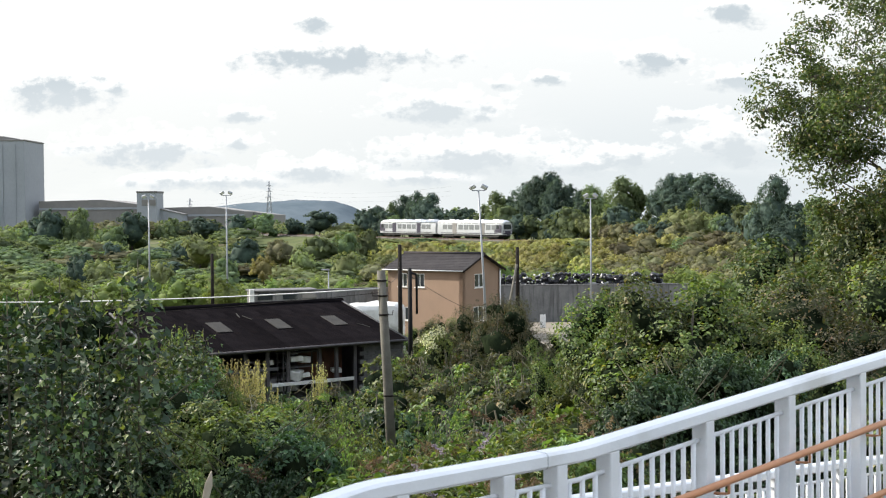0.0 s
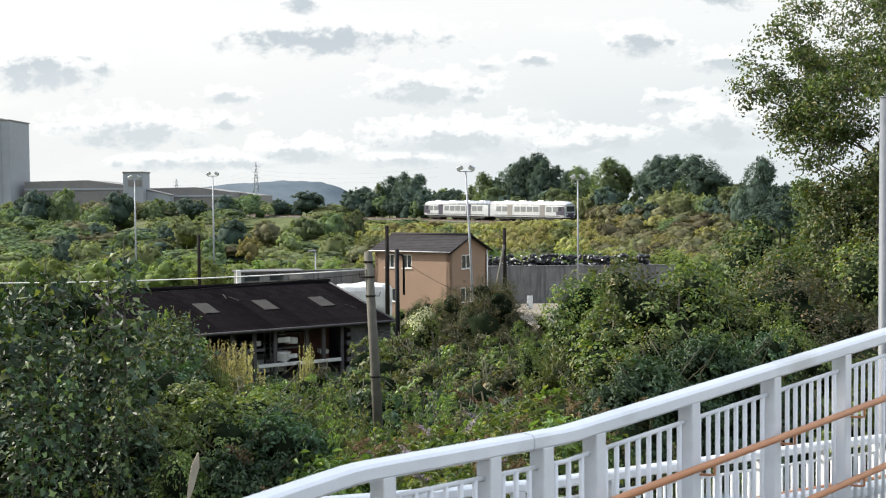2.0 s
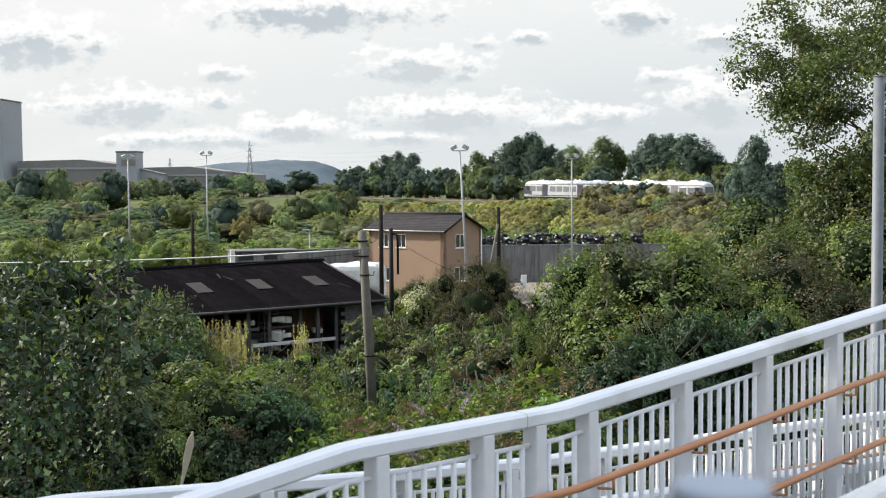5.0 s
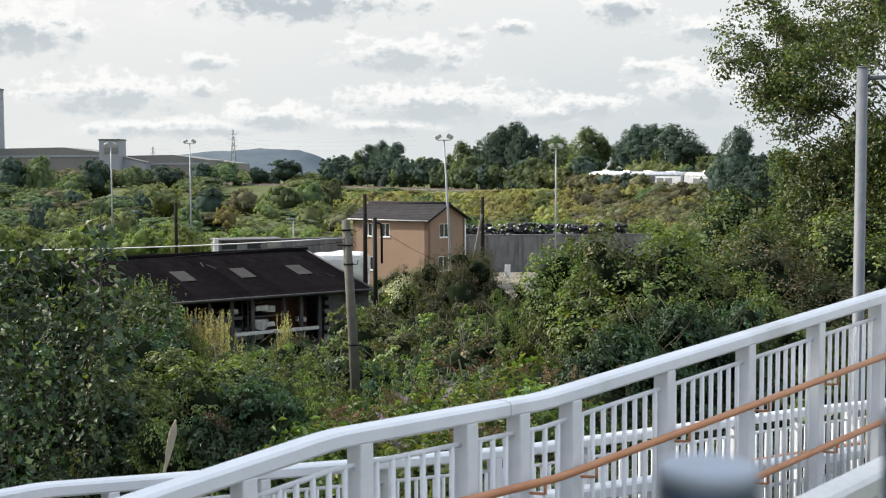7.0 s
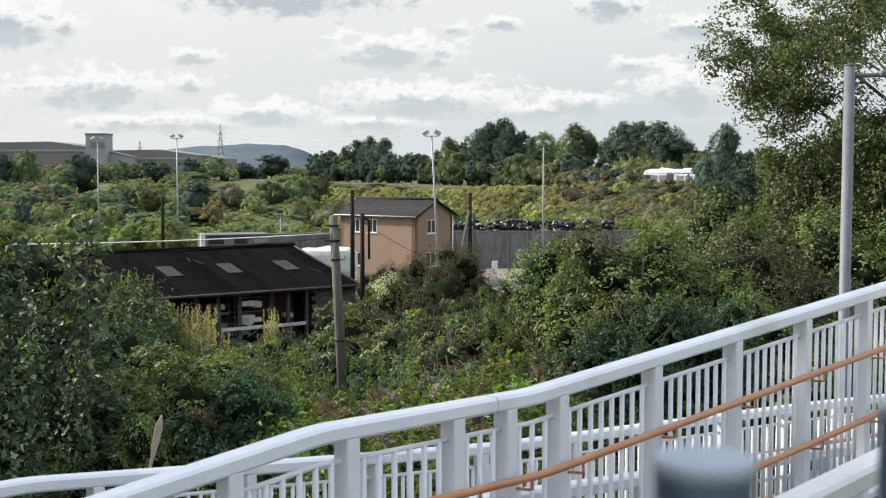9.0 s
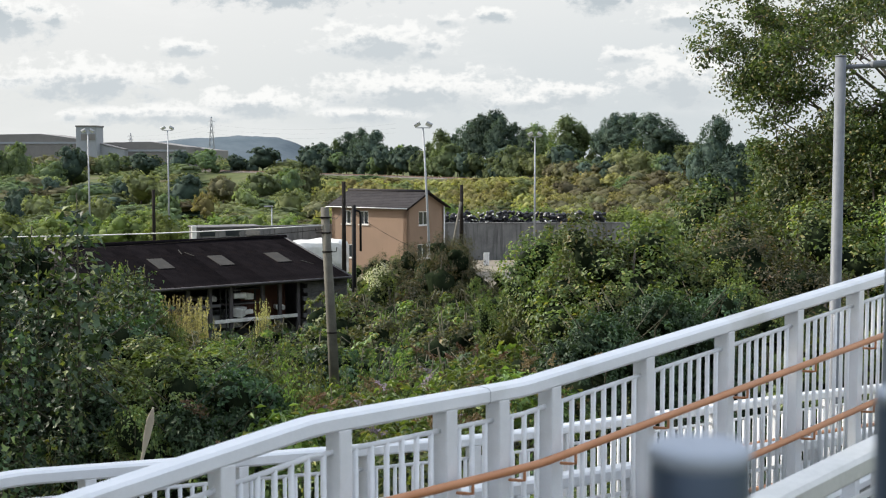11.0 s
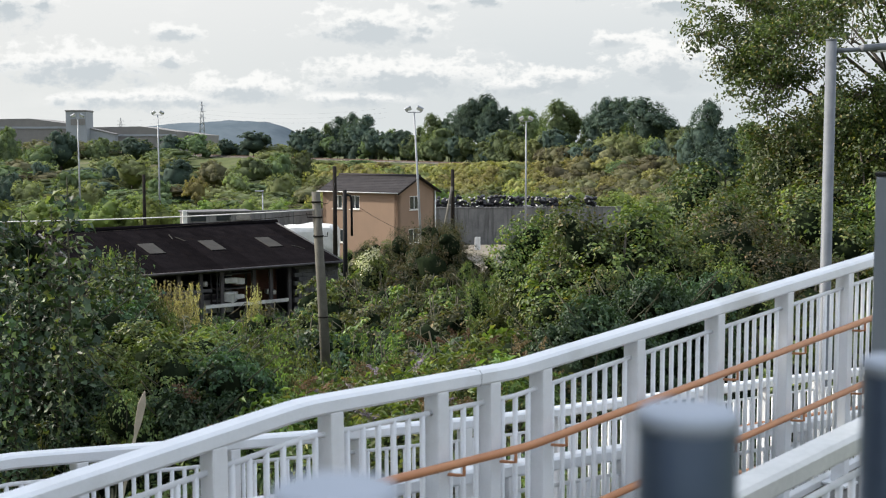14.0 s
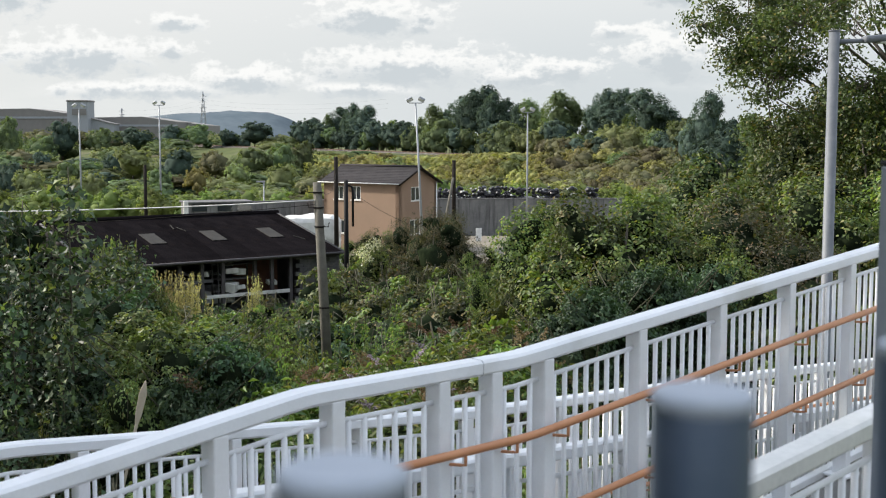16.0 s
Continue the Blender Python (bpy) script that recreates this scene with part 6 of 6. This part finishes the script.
# the yellowing bushes on the bank below the track
px = 556
while px < 1240:
    u = px - 784
    n = (u + 151) / (113.4 + 0.0704 * (u + 151))
    edge_y = 258 - 18.2 * n - 7
    rows = 8
    for j in range(rows):
        f = j / (rows - 1)
        yy = 112 + (edge_y - 112) * f + rng.uniform(-4, 4) * (f < 1)
        q = px + rng.uniform(-12, 12)
        xx = at_view(q, yy)
        lim = float(np.interp(q, [690, 960, 1000, 1190, 1215], [269, 265, 256, 254, 230]))
        lim = max(lim, float(np.interp(yy, [110, 150, edge_y], [335, 305, 245]))) + rng.uniform(0, 6)
        h = min(5.5, sight_z(lim, yy) - ground_z(xx, yy))
        if h < 0.4:
            continue
        k = rng.choice((4, 4, 4, 4, 2)) if q < 960 and f > 0.35 else rng.choice((3, 3, 4, 0, 3))
        w = max(h / 4.4, 0.42 + 0.0032 * yy)
        put("far", k, xx, yy, w * rng.uniform(0.85, 1.15), rng.uniform(0, 360), h / 4.2)
    px += 27
for px, py in ((1004, 240), (1020, 243), (1038, 244), (1056, 247)):
    put("far", 0, at_view(px, 205), 205.0, 0.55, 40, (sight_z(py, 205) - ground_z(at_view(px, 205), 205)) / 4.2)
# a belt of bushes right behind the track
for k in range(46):
    px = 540 + 16 * k
    u = px - 784
    n = (u + 151) / (113.4 + 0.0704 * (u + 151))
    yy = 258 - 18.2 * n + 9 + rng.uniform(-1, 3)
    xx = at_view(px, yy)
    h = sight_z(rng.uniform(205, 238), yy) - ground_z(xx, yy)
    put("far", rng.choice((1, 1, 0) if px < 770 else (0, 2, 2, 0, 1)), xx, yy, h / 4.6, rng.uniform(0, 360), h / 4.2)
# bright hedge along the yard's edge
for k in range(34):
    xx = -47 + 1.3 * k + rng.uniform(-0.4, 0.4)
    yy = 103 + rng.uniform(-1.5, 2.5)
    s = rng.uniform(0.75, 1.15)
    put("hedge", 0, xx, yy, s, rng.uniform(0, 360))
for k in range(12):
    put("hedge", 0, -1 + 1.6 * k, 102.3 + rng.uniform(-0.5, 1), rng.uniform(1.0, 1.3), rng.uniform(0, 360))
# taller bushes on the near side of the line, which hide the train as it goes by
for px, py, k in ((965, 243, 3), (985, 240, 3), (1005, 239, 3), (1025, 241, 1), (1062, 238, 1), (1080, 240, 3), (1045, 244, 3), (1215, 226, 1), (1240, 205, 1), (1265, 200, 1), (1290, 205, 1), (1315, 205, 1)):
    n = (px - 633) / (113.4 + 0.0704 * (px - 633))
    yy = 258 - 18.2 * n - 9
    xx = at_view(px, yy)
    h = sight_z(py, yy) - ground_z(xx, yy)
    put("far", k, xx, yy, min(0.95, h / 4.4), px * 1.9, h / 4.2)
# trees behind the railway: place across, level of the top, width, kind
for px, py, w, k in ((560, 205, 1.0, 0), (600, 186, 1.0, 0), (645, 182, 1.0, 0), (690, 215, 0.8, 1), (725, 222, 0.8, 2), (770, 182, 0.95, 1), (815, 165, 1.0, 0), (850, 145, 1.0, 0), (895, 168, 0.9, 0),
                     (945, 172, 1.0, 1), (990, 158, 1.1, 1), (1035, 195, 0.8, 2), (1075, 185, 0.9, 2), (1100, 150, 1.1, 0), (1150, 150, 1.1, 0), (1175, 180, 0.9, 0), (1055, 205, 0.7, 2),
                     (1245, 152, 0.62, -1), (1120, 196, 0.8, 3), (700, 208, 0.7, 3), (835, 234, 0.55, 3), (965, 205, 0.7, 3), (1065, 150, 0.7, 0), (622, 178, 0.6, 0), (832, 152, 0.6, 0), (868, 158, 0.6, 0), (920, 178, 0.6, 0), (1010, 175, 0.6, 1), (750, 205, 0.7, 1), (790, 190, 0.6, 0), (1085, 165, 0.6, 0), (580, 200, 0.6, 1), (530, 222, 0.9, 1), (1285, 205, 1, -1), (1340, 195, 1, -2), (1420, 180, 1, -1), (1500, 185, 1, -2), (1580, 180, 1, -1)):
    u = px - 784
    n = (u + 151) / (113.4 + 0.0704 * (u + 151))
    yy = 258 - 18.2 * n + (16 if k >= 0 else -26) + rng.uniform(-2, 5)
    k = k if k >= 0 else -1 - k
    xx = at_view(px, yy)
    s = (sight_z(py, yy) - ground_z(xx, yy)) / 13.3
    put("tree", k, xx, yy, s * w * 1.05, px * 1.7, s)


# trees added out of view on the sunward side, to keep the ramp in shade
for x, y, s, rz in ((-15.0, 3.5, 1.35, 10), (-16.5, 9.0, 1.4, 80), (-21.0, 10.0, 1.5, 200), (-19.5, 1.0, 1.4, 300), (-14.0, -2.5, 1.3, 110)):
    put("tree", 0, x, y, s, rz)


# the tall tree that stands over the ramp's end
def tall_tree():
    """A trunk, limbs that curve up to each spray of the crown, twigs in the spray and leaves round the twigs."""
    r = np.random.default_rng(90)
    x, y = 14.9, 40.0
    g = ground_z(x, y)
    sprays = [((-6.6, -0.5, 10.8), 0.75), ((-6.0, 0.5, 11.4), 0.8), ((-5.4, -0.4, 10.5), 0.8), ((-5.5, 0.2, 9.7), 0.6), ((-4.7, 0.2, 9.9), 0.8), ((-4.9, 0.4, 12.0), 0.8), ((-5.6, -0.6, 12.6), 0.7), ((-5.0, 0.2, 13.4), 0.8), ((-4.4, -0.2, 14.4), 0.8)]
    for k in range(30):
        sprays.append(((r.uniform(-4.9, 0.5), r.uniform(-2.2, 1.5), r.uniform(4.5, 8.8)), r.uniform(0.75, 1.05)))
    for k in range(26):
        sprays.append(((r.uniform(-4.2, 2.0), r.uniform(-4.2, -1.6), r.uniform(6.0, 15.5)), r.uniform(0.75, 1.05)))
    for k in range(84):
        z = 4.0 + 13.0 * ((k * 0.618) % 1.0)
        lim = float(np.interp(z, [4, 7, 9, 10.5, 12, 14, 16.5, 18], [3.8, 4.6, 5.2, 5.4, 5.4, 5.2, 4.2, 2.4]))
        a = k * 2.4 + r.uniform(-0.5, 0.5)
        d = lim * math.sqrt(r.uniform(0.12, 1.0))
        sprays.append(((d * math.cos(a), d * math.sin(a), z), r.uniform(0.65, 1.05)))
    wood = [([(0, 0, -0.3), (0.1, 0, 4), (-0.1, 0.1, 9), (0, 0, 15.5)], [0.36, 0.28, 0.17, 0.04])]
    pts, nrm, mains = [], [], []
    for c, b in sprays:
        c = Vector(c)
        out = math.hypot(c.x, c.y)
        root_z = max(2.2, c.z - 0.5 * out - 0.8)
        mid = Vector((c.x * 0.5, c.y * 0.5, root_z + 0.62 * (c.z - root_z)))
        near = min(mains, key=lambda q: (q - c).length) if mains else None
        if near is None or (near - c).length > 2.0:
            mains.append(c)
            wood.append(([(0, 0, root_z), tuple(mid), tuple(c)], [0.05 + 0.006 * out, 0.035, 0.016]))
        else:
            wood.append(([tuple(near), tuple(near.lerp(c, 0.5) + Vector((0, 0, 0.1))), tuple(c)], [0.018, 0.014, 0.008]))
        for k in range(13):
            d = Vector(r.normal(size=3))
            d.z = d.z * 0.6 + 0.1
            e = c + d.normalized() * b * r.uniform(0.45, 1.15)
            if k < 9:
                wood.append(([tuple(c), tuple(c.lerp(e, 0.6) + Vector((0, 0, 0.06))), tuple(e)], [0.014, 0.009, 0.004]))
            m = int(r.uniform(26, 52))
            off = r.normal(size=(m, 3)) * np.array((0.2, 0.2, 0.13))
            pts.append(np.array(e) + off)
            w = off * 2.2 + r.normal(size=(m, 3)) * 0.45 + np.array(d.normalized()) * 0.3
            w[:, 2] += 0.45
            nrm.append(w)
    root = tagged(new("tall_tree"), "tall green tree with open airy branches", "tree")
    bm = bmesh.new()
    for p, rad in wood:
        tube(bm, p, rad, 5)
    part("trunk", bm, M_BARK, root)
    crown = new("crown", leaf_mesh("crown", np.concatenate(pts), np.concatenate(nrm), 0.125, r, L_TREE, 0.62))
    crown.parent = root
    HOME[root.name] = scaled(x, y, g - 0.1, 1.0, 0)
    copy_thing(root, scaled(19.5, 46.0, ground_z(19.5, 46) - 0.1, 1.05, 130))


tall_tree()


def buddleia(px, y, py, seed, purple):
    r = np.random.default_rng(seed)
    x = at_view(px, y)
    g = ground_z(x, y)
    h = sight_z(py, y) - g
    blobs = [((0, 0, h * 0.5), (0.9, 0.9, h * 0.4)), ((0.3, 0.1, h * 0.75), (0.6, 0.6, h * 0.2))]
    pts, nr = [], []
    for k in range(16):
        a, d = r.uniform(0, math.tau), r.uniform(0.2, 0.95)
        b = np.array((d * math.cos(a), d * math.sin(a), h * r.uniform(0.7, 0.98)))
        dirn = np.array((math.cos(a) * 0.8, math.sin(a) * 0.8, 0.45))
        f = r.uniform(0, 1, (60, 1))
        q = b + dirn * f * 0.28 + r.normal(size=(60, 3)) * 0.028 * (1.2 - f)
        pts.append(q), nr.append(r.normal(size=q.shape))
    P, Q = np.concatenate(pts), np.concatenate(nr)
    cut = 60 * purple
    extra = [("faded_flower", P[cut:], Q[cut:], 0.035, L_DRYFLOWER, 0.7)]
    if purple:
        extra.append(("purple_flower", P[:cut], Q[:cut], 0.035, L_PURPLE, 0.7))
    ob = plant("buddleia", "buddleia bush with faded and purple flower spikes", "shrub", seed, blobs, 110, 14, 0.2, 0.12, L_SHRUB,
               [([(0, 0, -0.1), (0.1 * k - 0.2, 0.1, h * 0.8)], [0.02, 0.006]) for k in range(5)], M_STEM, slim=0.3, group="buddleias", extra=extra)
    HOME[ob.name] = scaled(x, y, g, 1.0, seed * 40)


for a in ((700, 15.5, 630, 101, 4), (745, 13.5, 690, 102, 5), (880, 17, 590, 103, 1), (930, 16, 600, 104, 0), (630, 15, 650, 105, 1), (470, 12.5, 660, 106, 3), (820, 18, 570, 107, 1)):
    buddleia(*a)


def blossom_bush():
    x, y = at_view(655, 54.0), 54.0
    g = ground_z(x, y)
    h = sight_z(425, y) - g
    rng_b = np.random.default_rng(120)
    pts = np.concatenate([np.array(c) + rng_b.normal(size=(70, 3)) * 0.13 for c in ((-0.35, -0.6, h * 0.86), (0.0, -0.7, h * 0.93), (0.3, -0.6, h * 0.97), (-0.1, -0.75, h * 0.8))])
    facing = rng_b.normal(size=pts.shape) + np.array((0, -0.4, 0.8))
    ob = plant("blossom_bush", "green bush with a few pale blossom heads", "bush", 120, [((0, 0, h * 0.5), (0.9, 0.8, h * 0.48)), ((0.4, 0, h * 0.7), (0.6, 0.6, h * 0.25))], 150, 14, 0.2, 0.1, L_SHRUB,
               [([(0, 0, -0.1), (0.12 * k - 0.25, -0.1, h * 0.85)], [0.025, 0.008]) for k in range(5)], M_STEM, core=0.5, extra=[("blossom", pts, facing, 0.09, L_BLOSSOM, 0.9)])
    HOME[ob.name] = scaled(x, y, g, 1.0, 0)


blossom_bush()


def leaning_board():
    x, y = at_view(232, 11.0), 11.0
    bm = bmesh.new()
    # a split end: narrow foot, broad middle, sharp tip
    rows = [[bm.verts.new((x * w, t, z)) for x in (-1, 1) for t in (-0.008, 0.008)] for z, w in ((-0.75, 0.012), (0.0, 0.014), (0.10, 0.028), (0.30, 0.036), (0.36, 0.022), (0.43, 0.004))]
    for a, b in zip(rows, rows[1:]):
        for i, j in ((0, 1), (1, 3), (3, 2), (2, 0)):
            bm.faces.new((a[i], a[j], b[j], b[i]))
    bmesh.ops.recalc_face_normals(bm, faces=bm.faces[:])
    bmesh.ops.transform(bm, matrix=pose(0, 0, 0, 6, 12, 20), verts=bm.verts[:])
    ob = part("timber_board", bm, M_PLANK)
    ob.location = (x, y, sight_z(760, y))
    tagged(ob, "pale weathered split board leaning in the brambles", "board")


leaning_board()


def yard_board():
    x, y = at_view(846, 92.0), 92.0
    ob = part("pale_pallet", boxes(((0.34, 0.06, 1.0), pose(0, 0, 0.5, -12, 6, 20)), ((0.12, 0.14, 1.0), pose(0.2, 0.05, 0.5, -12, 6, 20)), bevel=0.01), M_PALE)
    ob.location = (x, y, 0.29)
    tagged(ob, "pale weathered pallet standing in the sandy yard", "pallet")


yard_board()
for name, m in HOME.items():
    bpy.data.objects[name].matrix_basis = m


# ---------------------------------------------------------------- what moves
def motions():
    ang = math.degrees(math.atan2(RAIL_D.y, RAIL_D.x))
    rows = []
    for t, way in ((0.0, -14.3), (1.5, 1.6), (3.5, 24.0), (5.2, 42.6), (7.0, 60.9), (9.0, 76.6), (11.0, 89.7), (13.0, 100.0), (16.0, 111.5)):
        p = RAIL_A + RAIL_D * way
        rows.append((t, pose(p.x, p.y, 4.78 + RAIL_FALL * (23.5 - way), 0, math.degrees(math.atan(RAIL_FALL)), ang)))
    walk(TRAIN, rows)


motions()
